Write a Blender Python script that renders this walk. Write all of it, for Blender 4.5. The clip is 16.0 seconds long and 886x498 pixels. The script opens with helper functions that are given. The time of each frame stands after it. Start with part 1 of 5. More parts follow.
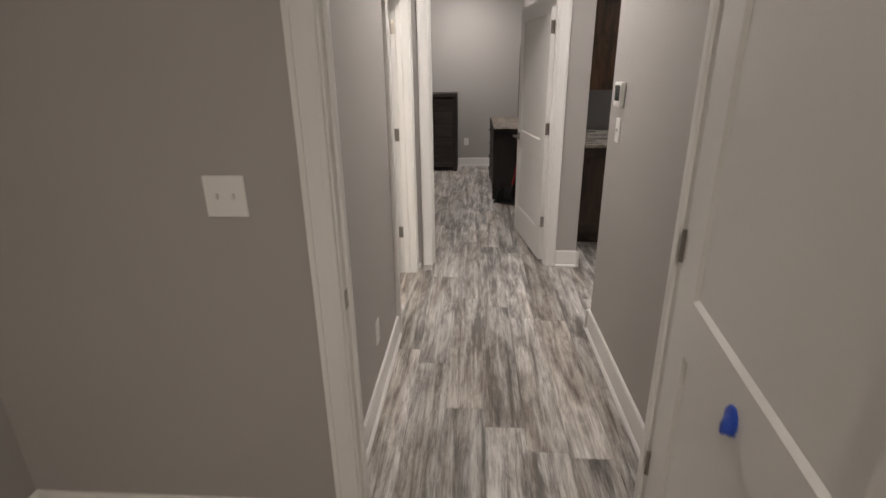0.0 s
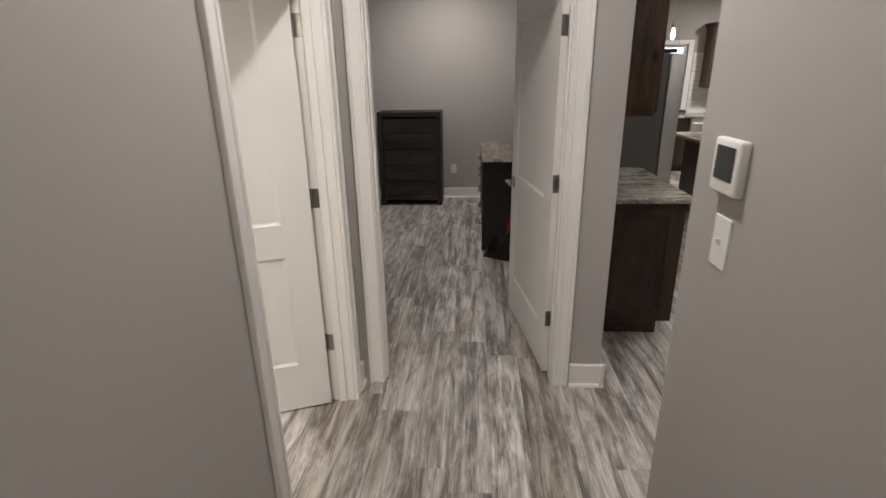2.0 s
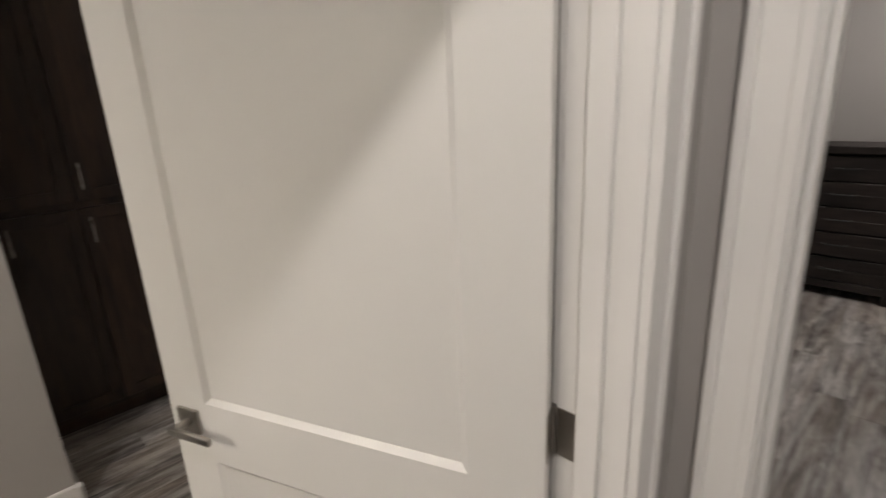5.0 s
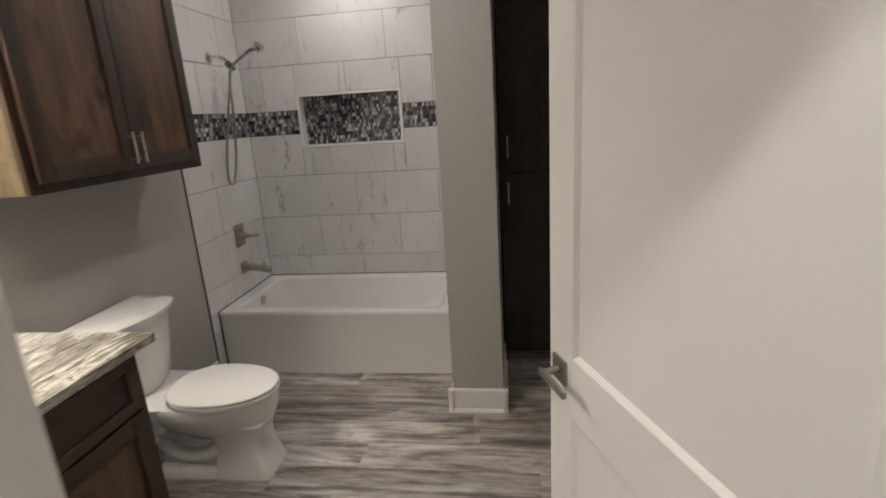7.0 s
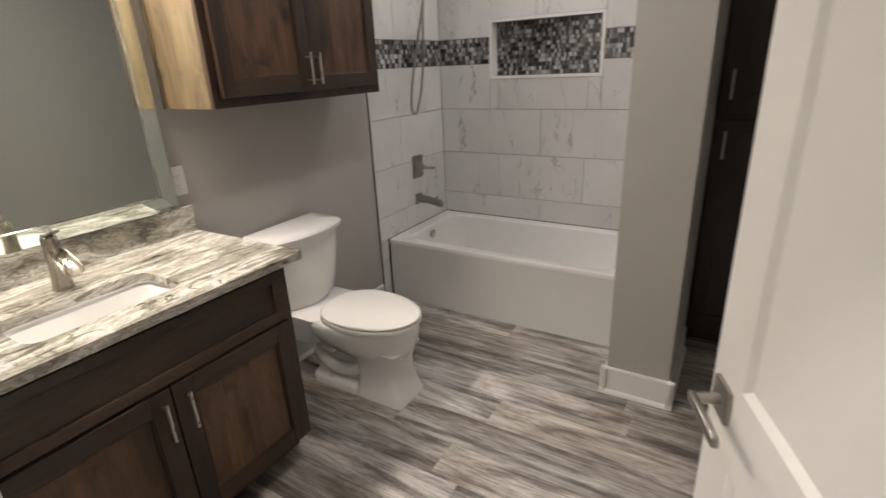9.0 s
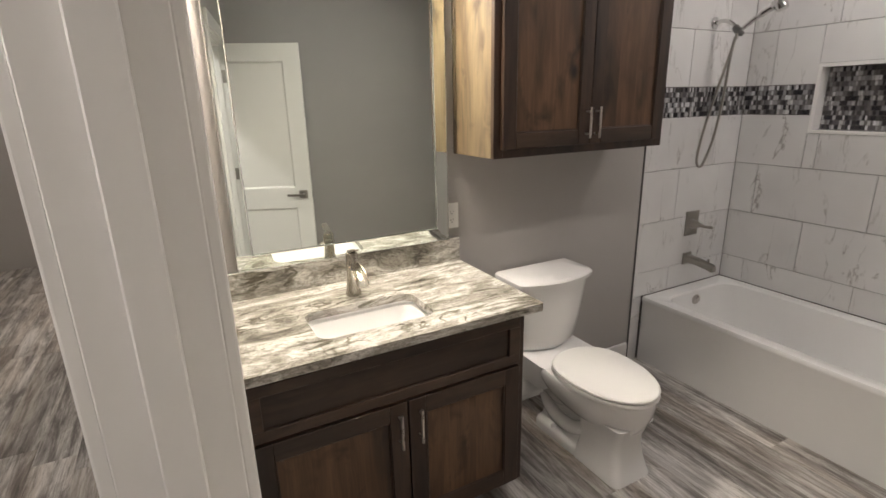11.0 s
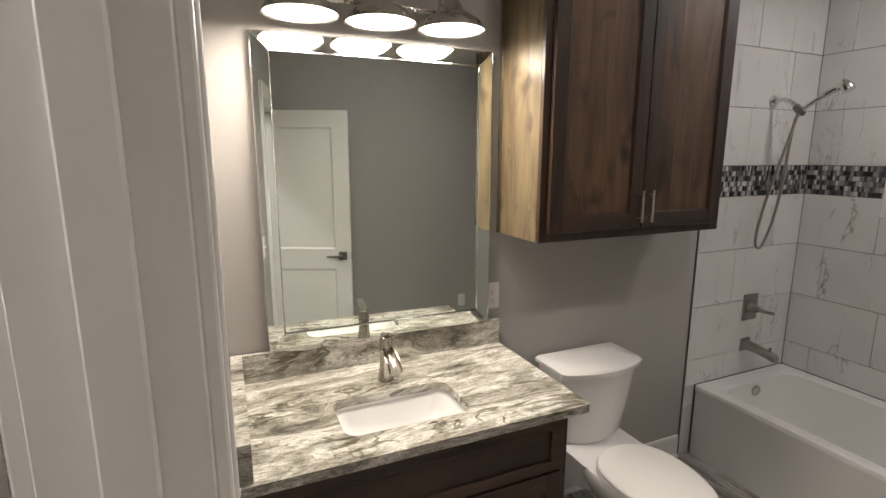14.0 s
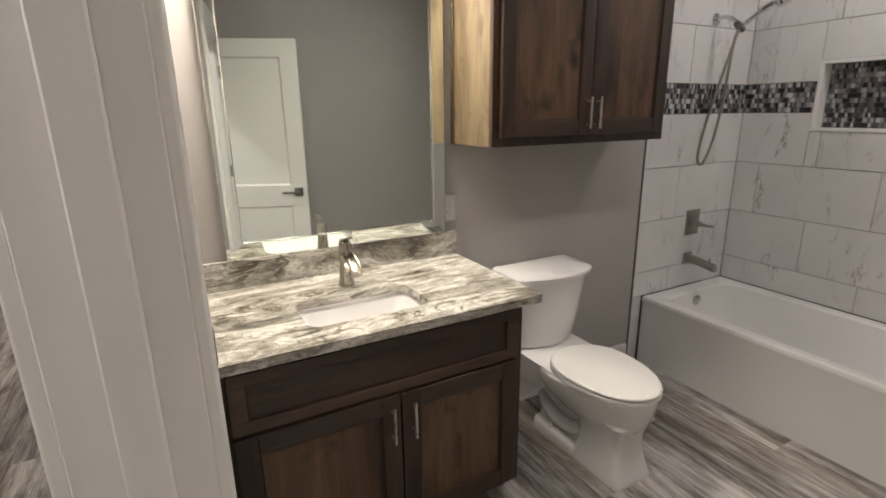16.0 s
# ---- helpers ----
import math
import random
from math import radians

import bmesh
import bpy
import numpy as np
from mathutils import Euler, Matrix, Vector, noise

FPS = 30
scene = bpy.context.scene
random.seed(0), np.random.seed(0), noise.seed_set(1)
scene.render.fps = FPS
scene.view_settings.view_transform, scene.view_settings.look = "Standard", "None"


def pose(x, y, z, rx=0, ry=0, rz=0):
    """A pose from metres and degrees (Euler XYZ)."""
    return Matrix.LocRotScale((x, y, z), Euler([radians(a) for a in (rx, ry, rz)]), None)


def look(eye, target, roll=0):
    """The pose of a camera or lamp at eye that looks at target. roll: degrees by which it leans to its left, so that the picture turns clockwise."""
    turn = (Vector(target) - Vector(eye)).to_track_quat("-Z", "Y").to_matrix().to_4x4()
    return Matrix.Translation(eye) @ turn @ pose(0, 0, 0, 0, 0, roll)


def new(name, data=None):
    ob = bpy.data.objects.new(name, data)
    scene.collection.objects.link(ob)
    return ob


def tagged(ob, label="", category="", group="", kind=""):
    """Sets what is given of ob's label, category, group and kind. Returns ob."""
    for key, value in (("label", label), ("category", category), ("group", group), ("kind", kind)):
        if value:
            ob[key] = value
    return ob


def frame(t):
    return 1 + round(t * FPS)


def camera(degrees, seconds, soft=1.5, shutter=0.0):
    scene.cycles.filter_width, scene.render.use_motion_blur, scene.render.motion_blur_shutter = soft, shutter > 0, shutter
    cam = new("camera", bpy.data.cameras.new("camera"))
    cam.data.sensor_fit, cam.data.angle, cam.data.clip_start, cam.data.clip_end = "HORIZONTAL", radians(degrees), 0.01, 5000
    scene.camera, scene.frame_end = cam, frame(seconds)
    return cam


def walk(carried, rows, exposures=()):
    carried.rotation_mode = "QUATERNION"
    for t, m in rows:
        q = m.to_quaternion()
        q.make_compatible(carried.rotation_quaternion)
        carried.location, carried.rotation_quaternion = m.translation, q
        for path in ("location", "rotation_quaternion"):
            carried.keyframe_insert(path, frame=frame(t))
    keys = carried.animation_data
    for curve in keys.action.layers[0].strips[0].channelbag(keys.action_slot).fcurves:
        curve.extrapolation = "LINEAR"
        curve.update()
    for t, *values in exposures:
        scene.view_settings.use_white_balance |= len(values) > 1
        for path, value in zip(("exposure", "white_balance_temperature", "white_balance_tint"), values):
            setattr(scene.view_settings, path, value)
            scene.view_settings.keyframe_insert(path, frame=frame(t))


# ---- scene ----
cam = camera(83.4, 16.0, 1.5, 0.4)
PATH = [
    (0, (1.155, -1.365, 1.566), (1.034, 0.510, 0.876), -0.8),
    (0.5, (1.190, -1.018, 1.600), (1.078, 0.861, 0.925), -0.6),
    (1, (1.272, -0.618, 1.573), (1.164, 1.266, 0.910), -0.7),
    (1.5, (1.311, -0.271, 1.583), (1.198, 1.611, 0.916), -0.5),
    (2, (1.318, 0.139, 1.625), (1.192, 2.021, 0.961), -1.0),
    (2.5, (1.304, 0.49, 1.593), (1.182, 2.375, 0.935), -0.6),
    (3, (1.291, 0.849, 1.605), (1.086, 2.73, 0.957), -0.3),
    (3.5, (1.2, 1.135, 1.657), (0.875, 3.0, 1.012), -0.1),
    (4, (1.135, 1.38, 1.669), (0.569, 3.195, 1.047), -1.4),
    (4.5, (1.078, 1.560, 1.655), (0.090, 3.208, 1.072), -1.6),
    (4.7, (0.992, 1.622, 1.645), (-0.140, 3.168, 1.070), -1.8),
    (6.8, (0.874, 1.898, 1.563), (-1.052, 1.692, 1.068), -4.6),
    (7, (0.932, 1.874, 1.565), (-0.980, 1.603, 1.044), -3.6),
    (7.5, (1.045, 1.896, 1.528), (-0.823, 1.527, 0.916), -3.5),
    (8, (0.984, 1.979, 1.544), (-0.839, 1.524, 0.857), -2.6),
    (8.5, (0.802, 2.0, 1.516), (-0.946, 1.324, 0.818), -2.4),
    (9, (0.643, 1.960, 1.500), (-0.946, 0.975, 0.808), -2.7),
    (9.5, (0.584, 1.914, 1.466), (-0.846, 0.681, 0.808), -3.9),
    (10, (0.592, 1.965, 1.505), (-0.565, 0.464, 0.865), -3.3),
    (10.2, (0.604, 1.985, 1.525), (-0.466, 0.428, 0.900), -2.9),
    (12.3, (0.561, 1.867, 1.693), (-0.259, 0.114, 1.19), -0.3),
    (12.5, (0.561, 1.864, 1.695), (-0.257, 0.103, 1.215), -0.2),
    (13, (0.557, 1.861, 1.723), (-0.247, 0.085, 1.278), -0.0),
    (13.5, (0.55, 1.859, 1.745), (-0.248, 0.069, 1.345), 0.1),
    (14, (0.547, 1.845, 1.712), (-0.244, 0.046, 1.341), 0.1),
    (14.5, (0.536, 1.833, 1.659), (-0.254, 0.033, 1.291), 0.0),
    (15, (0.553, 1.828, 1.594), (-0.244, 0.037, 1.197), 0.2),
    (15.5, (0.558, 1.863, 1.556), (-0.269, 0.099, 1.105), -0.1),
    (16, (0.57, 1.923, 1.521), (-0.346, 0.227, 0.989), -0.7),
]
walk(cam, [(t, look(eye, target, roll)) for t, eye, target, roll in PATH],
     [(0, 0.2), (1.5, 0.04), (2.5, -0.08), (3.5, -0.2), (4, -0.26), (4.5, -0.3), (7, -0.32), (7.6, -0.25), (8.5, -0.16), (9.2, 0.06), (10.2, 0.16), (12.4, -0.26), (15, -0.28), (16, -0.1)])

# world, lights
world = bpy.data.worlds.new("world")
scene.world = world
world.use_nodes = True
sky = world.node_tree.nodes.new("ShaderNodeTexSky")
sky.sky_type = "NISHITA"
sky.sun_disc = False
sky.sun_elevation, sky.sun_rotation = radians(35), radians(60)
bgn = world.node_tree.nodes["Background"]
bgn.inputs[1].default_value = 0.15
world.node_tree.links.new(sky.outputs[0], bgn.inputs[0])

sun = new("sun", bpy.data.lights.new("sun", "SUN"))
sun.data.energy, sun.data.angle, sun.data.color = 4.5, radians(0.6), (1.0, 0.95, 0.88)
sun.matrix_world = look((6, 14, 8), (3, 20, 0))


def lamp(name, x, y, z, watts, size, color, tilt=(0, 0)):
    la = bpy.data.lights.new(name, "AREA")
    la.shape, la.size, la.energy, la.color = "DISK", size, watts, color
    ob = new(name, la)
    ob.matrix_world = pose(x, y, z, tilt[0], tilt[1], 0)
    return ob


WARM = (1.0, 0.89, 0.785)
NEUTRAL = (1.0, 0.925, 0.885)
CEIL = 2.75
# only hall, tub and bedroom_a are inferred; the other downlights are added unseen fill
DOWNLIGHTS = [
    ("hall", 1.28, 1.50, 22.5, NEUTRAL), ("bath_fill", -0.75, 1.35, 11, NEUTRAL), ("tub", -2.2, 0.90, 8, NEUTRAL),
    ("bedroom_a", 0.95, 5.95, 25, NEUTRAL), ("bedroom_fill", -0.7, 4.4, 9, NEUTRAL),
    ("entry_fill", 1.2, -2.6, 37, WARM), ("living_fill", 3.4, 1.3, 13, NEUTRAL), ("kitchen_fill_a", 3.9, 3.6, 20, NEUTRAL), ("kitchen_fill_b", 5.6, 7.7, 55, NEUTRAL),
]
for nm, x, y, w, c in DOWNLIGHTS:
    lamp("lamp_" + nm, x, y, CEIL - 0.012, w, 0.13, c)
for x in (0.288, 0.03, -0.228):
    lamp("lamp_vanity", x, 0.155, 2.134, 8.6, 0.19, WARM)
lamp("lamp_chandelier", 4.7, 6.065, 1.84, 24, 0.25, WARM)


# ---------- materials ----------
def nodes_of(name):
    m = bpy.data.materials.new(name)
    m.use_nodes = True
    nt = m.node_tree
    return m, nt, nt.nodes["Principled BSDF"]


def put(nt, kind, **kw):
    n = nt.nodes.new(kind)
    for k, v in kw.items():
        n.inputs[k].default_value = v
    return n


def coords(nt, scale=(1, 1, 1), source="Object", offset=None):
    tc = nt.nodes.new("ShaderNodeTexCoord")
    mp = put(nt, "ShaderNodeMapping", Scale=scale)
    nt.links.new(tc.outputs[source], mp.inputs["Vector"])
    if offset is not None:
        nt.links.new(offset, mp.inputs["Location"])
    return mp.outputs[0]


def ramp(nt, fac, stops):
    r = nt.nodes.new("ShaderNodeValToRGB")
    els = r.color_ramp.elements
    while len(els) < len(stops):
        els.new(0.5)
    for e, (p, c) in zip(els, stops):
        e.position, e.color = p, (*c, 1)
    nt.links.new(fac, r.inputs[0])
    return r.outputs[0]


def noise_tex(nt, vec, scale, detail=4, rough=0.55, dist=0.0):
    n = put(nt, "ShaderNodeTexNoise", Scale=scale, Detail=detail, Roughness=rough, Distortion=dist)
    nt.links.new(vec, n.inputs["Vector"])
    return n.outputs[0]


def mix(nt, fac, a, b, mode="MIX"):
    n = nt.nodes.new("ShaderNodeMix")
    n.data_type, n.blend_type = "RGBA", mode
    for sock, v in ((n.inputs[0], fac), (n.inputs[6], a), (n.inputs[7], b)):
        if isinstance(v, (int, float)):
            sock.default_value = v
        elif isinstance(v, tuple):
            sock.default_value = (*v, 1)
        else:
            nt.links.new(v, sock)
    return n.outputs[2]


def bump(nt, bsdf, h, strength, dist=0.002):
    b = put(nt, "ShaderNodeBump", Strength=strength, Distance=dist)
    nt.links.new(h, b.inputs["Height"])
    nt.links.new(b.outputs[0], bsdf.inputs["Normal"])


def paint(name, col, rough=0.5, texture=0.25, scale=260):
    m, nt, p = nodes_of(name)
    v = coords(nt)
    blot = noise_tex(nt, v, 1.3, 3)
    c = mix(nt, blot, tuple(x * 0.96 for x in col), tuple(min(1, x * 1.04) for x in col))
    nt.links.new(c, p.inputs["Base Color"])
    p.inputs["Roughness"].default_value = rough
    bump(nt, p, noise_tex(nt, v, scale, 3), texture, 0.0008)
    return m


def plain(name, col, rough=0.5, metal=0.0, fine=0.06):
    m, nt, p = nodes_of(name)
    v = coords(nt)
    f = noise_tex(nt, v, 35, 4)
    nt.links.new(mix(nt, f, tuple(x * (1 - fine) for x in col), tuple(min(1, x * (1 + fine)) for x in col)), p.inputs["Base Color"])
    p.inputs["Metallic"].default_value = metal
    r = put(nt, "ShaderNodeMapRange")
    r.inputs[3].default_value, r.inputs[4].default_value = rough * 0.85, min(1, rough * 1.15)
    nt.links.new(f, r.inputs[0])
    nt.links.new(r.outputs[0], p.inputs["Roughness"])
    return m


def glow(name, col, strength):
    m, nt, p = nodes_of(name)
    p.inputs["Base Color"].default_value = (0.9, 0.9, 0.88, 1)
    p.inputs["Emission Color"].default_value = (*col, 1)
    p.inputs["Emission Strength"].default_value = strength
    return m


def wood(name, axis, dark, light, knots=0.5, rough=0.42):
    """Stained wood with grain along an axis of the thing's own space."""
    m, nt, p = nodes_of(name)
    oi = nt.nodes.new("ShaderNodeObjectInfo")
    off = put(nt, "ShaderNodeVectorMath")
    off.operation = "SCALE"
    off.inputs[0].default_value = (7.3, 5.1, 9.7)
    nt.links.new(oi.outputs["Random"], off.inputs["Scale"])

    def along(across, length):
        sc = [across] * 3
        sc["xyz".index(axis)] = length
        return coords(nt, sc, offset=off.outputs[0])
    mid = tuple((a * 0.45 + b * 0.55) for a, b in zip(dark, light))
    broad = noise_tex(nt, along(4.5, 1.0), 1.0, 4, 0.55, 0.8)
    c = ramp(nt, broad, [(0.32, dark), (0.47, mid), (0.66, light)])
    figure = noise_tex(nt, along(13.0, 1.8), 1.0, 6, 0.6, 1.2)
    c = mix(nt, 0.8, c, ramp(nt, figure, [(0.34, (0.55, 0.53, 0.51)), (0.5, (0.95, 0.95, 0.95)), (0.66, (1.3, 1.28, 1.24))]), "MULTIPLY")
    fine = noise_tex(nt, along(120.0, 4.0), 1.0, 4, 0.65, 0.3)
    c = mix(nt, 0.5, c, ramp(nt, fine, [(0.32, (0.62, 0.62, 0.62)), (0.6, (1.12, 1.12, 1.12))]), "MULTIPLY")
    smudge = noise_tex(nt, along(7.0, 4.5), 1.0, 3, 0.6, 0.8)
    c = mix(nt, knots, c, ramp(nt, smudge, [(0.30, (0.32, 0.30, 0.29)), (0.44, (1.0, 1.0, 1.0))]), "MULTIPLY")
    vo = put(nt, "ShaderNodeTexVoronoi", Scale=1.0)
    nt.links.new(along(6.0, 3.6), vo.inputs["Vector"])
    gate = noise_tex(nt, along(2.6, 2.2), 1.0, 1)
    kn = mix(nt, 1.0, ramp(nt, vo.outputs["Distance"], [(0.06, (1, 1, 1)), (0.20, (0, 0, 0))]), ramp(nt, gate, [(0.43, (0, 0, 0)), (0.50, (1, 1, 1))]), "MULTIPLY")
    c = mix(nt, mix(nt, min(1.0, knots * 1.6), (0, 0, 0), kn), c, tuple(x * 0.22 for x in dark))
    nt.links.new(c, p.inputs["Base Color"])
    p.inputs["Roughness"].default_value = rough
    bump(nt, p, fine, 0.10, 0.001)
    return m


def plank_material(name, island):
    """Grey weathered vinyl planks, streaked along y."""
    m, nt, p = nodes_of(name)
    if island:
        rnd = nt.nodes.new("ShaderNodeNewGeometry").outputs["Random Per Island"]
    else:
        rnd = nt.nodes.new("ShaderNodeObjectInfo").outputs["Random"]
    off = put(nt, "ShaderNodeVectorMath")
    off.operation = "SCALE"
    off.inputs[0].default_value = (37.0, 91.0, 13.0)
    nt.links.new(rnd, off.inputs["Scale"])
    streak = noise_tex(nt, coords(nt, (19.0, 1.5, 1.0), offset=off.outputs[0]), 1.0, 8, 0.66, 0.7)
    patch = noise_tex(nt, coords(nt, (9.0, 2.4, 1.0), offset=off.outputs[0]), 1.0, 8, 0.7, 0.9)
    both = nt.nodes.new("ShaderNodeMix")
    both.inputs[0].default_value = 0.42
    nt.links.new(streak, both.inputs[2])
    nt.links.new(patch, both.inputs[3])
    broad = both.outputs[0]
    v2 = coords(nt, (70.0, 3.2, 1.0), offset=off.outputs[0])
    fine = noise_tex(nt, v2, 1.0, 7, 0.74, 1.6)
    v3 = coords(nt, (5.0, 0.7, 1.0), offset=off.outputs[0])
    tone = noise_tex(nt, v3, 1.0, 2)
    c1 = ramp(nt, broad, [(0.41, (0.125, 0.116, 0.110)), (0.465, (0.25, 0.236, 0.227)), (0.515, (0.40, 0.385, 0.375)), (0.585, (0.60, 0.59, 0.58))])
    c2 = ramp(nt, broad, [(0.41, (0.135, 0.113, 0.098)), (0.47, (0.27, 0.240, 0.214)), (0.525, (0.40, 0.368, 0.338)), (0.60, (0.56, 0.535, 0.51))])
    c = mix(nt, ramp(nt, tone, [(0.42, (0, 0, 0)), (0.6, (1, 1, 1))]), c1, c2)
    f = ramp(nt, fine, [(0.36, (0.32, 0.31, 0.30)), (0.46, (0.92, 0.92, 0.92)), (0.64, (1.32, 1.32, 1.32))])
    c = mix(nt, 0.7, c, f, "MULTIPLY")
    shade = ramp(nt, rnd, [(0.0, (0.76, 0.74, 0.715)), (0.5, (1.0, 0.975, 0.945)), (1.0, (1.22, 1.205, 1.185))])
    c = mix(nt, 1.0, c, shade, "MULTIPLY")
    nt.links.new(c, p.inputs["Base Color"])
    rr = put(nt, "ShaderNodeMapRange")
    rr.inputs[3].default_value, rr.inputs[4].default_value = 0.36, 0.55
    nt.links.new(fine, rr.inputs[0])
    nt.links.new(rr.outputs[0], p.inputs["Roughness"])
    bump(nt, p, fine, 0.2, 0.0012)
    return m


def granite_material(name, angle):
    m, nt, p = nodes_of(name)
    tc = nt.nodes.new("ShaderNodeTexCoord")
    mp = put(nt, "ShaderNodeMapping", Rotation=(0.15, 0.2, angle), Scale=(3.2, 12.5, 11.0))
    nt.links.new(tc.outputs["Object"], mp.inputs["Vector"])
    v = mp.outputs[0]
    warp = noise_tex(nt, v, 0.42, 4, 0.55, 0.8)
    add = put(nt, "ShaderNodeVectorMath")
    add.operation = "MULTIPLY_ADD"
    nt.links.new(warp, add.inputs[0])
    add.inputs[1].default_value = (1.6, 3.2, 3.2)
    nt.links.new(v, add.inputs[2])
    band = noise_tex(nt, add.outputs[0], 0.9, 8, 0.6, 1.0)
    c = ramp(nt, band, [(0.29, (0.06, 0.056, 0.048)), (0.37, (0.20, 0.187, 0.158)), (0.45, (0.33, 0.313, 0.272)),
                        (0.53, (0.47, 0.452, 0.41)), (0.59, (0.68, 0.665, 0.62)), (0.68, (0.40, 0.38, 0.34))])
    thin = noise_tex(nt, add.outputs[0], 5.2, 8, 0.72, 1.8)
    c = mix(nt, 0.65, c, ramp(nt, thin, [(0.40, (0.34, 0.32, 0.28)), (0.49, (0.92, 0.91, 0.89)), (0.60, (1.22, 1.21, 1.18))]), "MULTIPLY")
    flow = noise_tex(nt, add.outputs[0], 0.5, 3, 0.5, 0.6)
    wave = put(nt, "ShaderNodeMath")
    wave.operation = "MULTIPLY"
    wave.inputs[1].default_value = 64.0
    nt.links.new(flow, wave.inputs[0])
    strata = put(nt, "ShaderNodeMath")
    strata.operation = "SINE"
    nt.links.new(wave.outputs[0], strata.inputs[0])
    dark_line = ramp(nt, strata.outputs[0], [(0.72, (1, 1, 1)), (0.93, (0.36, 0.345, 0.30))])
    where = ramp(nt, noise_tex(nt, v, 0.5, 3, 0.6), [(0.44, (0, 0, 0)), (0.58, (1, 1, 1))])
    c = mix(nt, where, c, mix(nt, 1.0, c, dark_line, "MULTIPLY"))
    speck = noise_tex(nt, coords(nt), 210, 3, 0.7)
    c = mix(nt, 0.45, c, ramp(nt, speck, [(0.36, (0.4, 0.38, 0.36)), (0.6, (1.1, 1.1, 1.1))]), "MULTIPLY")
    nt.links.new(c, p.inputs["Base Color"])
    p.inputs["Roughness"].default_value = 0.16
    return m


def marble_tile_material(name):
    m, nt, p = nodes_of(name)
    oi = nt.nodes.new("ShaderNodeObjectInfo")
    off = put(nt, "ShaderNodeVectorMath")
    off.operation = "SCALE"
    off.inputs[0].default_value = (17.0, 23.0, 11.0)
    nt.links.new(oi.outputs["Random"], off.inputs["Scale"])
    v = coords(nt, (1, 1, 1), offset=off.outputs[0])
    sep = put(nt, "ShaderNodeSeparateXYZ")
    nt.links.new(v, sep.inputs[0])
    flat = put(nt, "ShaderNodeMath")
    nt.links.new(sep.outputs[0], flat.inputs[0])
    nt.links.new(sep.outputs[1], flat.inputs[1])
    face = put(nt, "ShaderNodeCombineXYZ")
    nt.links.new(flat.outputs[0], face.inputs[0])
    nt.links.new(sep.outputs[2], face.inputs[1])
    slant = put(nt, "ShaderNodeMapping", Rotation=(0, 0, radians(52)), Scale=(4.4, 1.25, 1.0))
    nt.links.new(face.outputs[0], slant.inputs["Vector"])
    w = noise_tex(nt, slant.outputs[0], 1.0, 8, 0.62, 0.9)
    vein = ramp(nt, w, [(0.489, (0, 0, 0)), (0.5, (1, 1, 1)), (0.508, (0, 0, 0))])
    gate = ramp(nt, noise_tex(nt, slant.outputs[0], 1.7, 3, 0.6), [(0.46, (0, 0, 0)), (0.62, (0.9, 0.9, 0.9))])
    f = mix(nt, 1.0, vein, gate, "MULTIPLY")
    cloud = ramp(nt, noise_tex(nt, v, 1.7, 3), [(0.3, (0.60, 0.59, 0.585)), (0.7, (0.72, 0.715, 0.71))])
    c = mix(nt, f, cloud, (0.17, 0.15, 0.135))
    nt.links.new(c, p.inputs["Base Color"])
    p.inputs["Roughness"].default_value = 0.28
    return m


def mosaic_material(name, island):
    m, nt, p = nodes_of(name)
    rnd = nt.nodes.new("ShaderNodeNewGeometry").outputs["Random Per Island"] if island else nt.nodes.new("ShaderNodeObjectInfo").outputs["Random"]
    r = nt.nodes.new("ShaderNodeValToRGB")
    r.color_ramp.interpolation = "CONSTANT"
    tones = ((0.035, 0.034, 0.038), (0.12, 0.115, 0.12), (0.05, 0.047, 0.05), (0.32, 0.315, 0.32), (0.17, 0.16, 0.16), (0.62, 0.62, 0.63), (0.08, 0.075, 0.075), (0.25, 0.245, 0.25), (0.45, 0.44, 0.44))
    els = r.color_ramp.elements
    while len(els) < len(tones):
        els.new(0.5)
    for i, (e, t) in enumerate(zip(els, tones)):
        e.position, e.color = i / len(tones), (*t, 1)
    nt.links.new(rnd, r.inputs[0])
    nt.links.new(r.outputs[0], p.inputs["Base Color"])
    p.inputs["Roughness"].default_value = 0.12
    return m


M_WALL = paint("wall_paint", (0.405, 0.386, 0.366), 0.62)
M_CEIL = paint("ceiling_paint", (0.72, 0.71, 0.69), 0.7, 0.5, 120)
M_TRIM = paint("trim_paint", (0.78, 0.765, 0.74), 0.35, 0.08, 90)
M_DOOR = paint("door_paint", (0.76, 0.745, 0.715), 0.38, 0.10, 120)
M_WHITE = plain("white_plastic", (0.78, 0.77, 0.74), 0.35, 0.0, 0.01)
M_CERAMIC = plain("white_ceramic", (0.80, 0.79, 0.775), 0.08, 0.0, 0.008)
M_ACRYLIC = plain("white_acrylic", (0.80, 0.795, 0.785), 0.16, 0.0, 0.008)
M_NICKEL = plain("brushed_nickel", (0.56, 0.53, 0.49), 0.28, 1.0, 0.05)
M_DARKNICKEL = plain("satin_nickel", (0.36, 0.34, 0.31), 0.34, 1.0, 0.06)
M_GRAPHITE = plain("graphite_metal", (0.20, 0.195, 0.19), 0.4, 1.0, 0.08)
M_GROUT = paint("grout", (0.12, 0.112, 0.105), 0.85, 0.5, 400)
M_DARKGAP = plain("dark_gap", (0.02, 0.018, 0.016), 0.8)
M_PLANK = plank_material("weathered_plank", False)
M_PLANK_REST = plank_material("weathered_plank_rest", True)
M_ALDER_Z = wood("alder_upright", "z", (0.030, 0.0160, 0.0088), (0.140, 0.075, 0.038), 0.9)
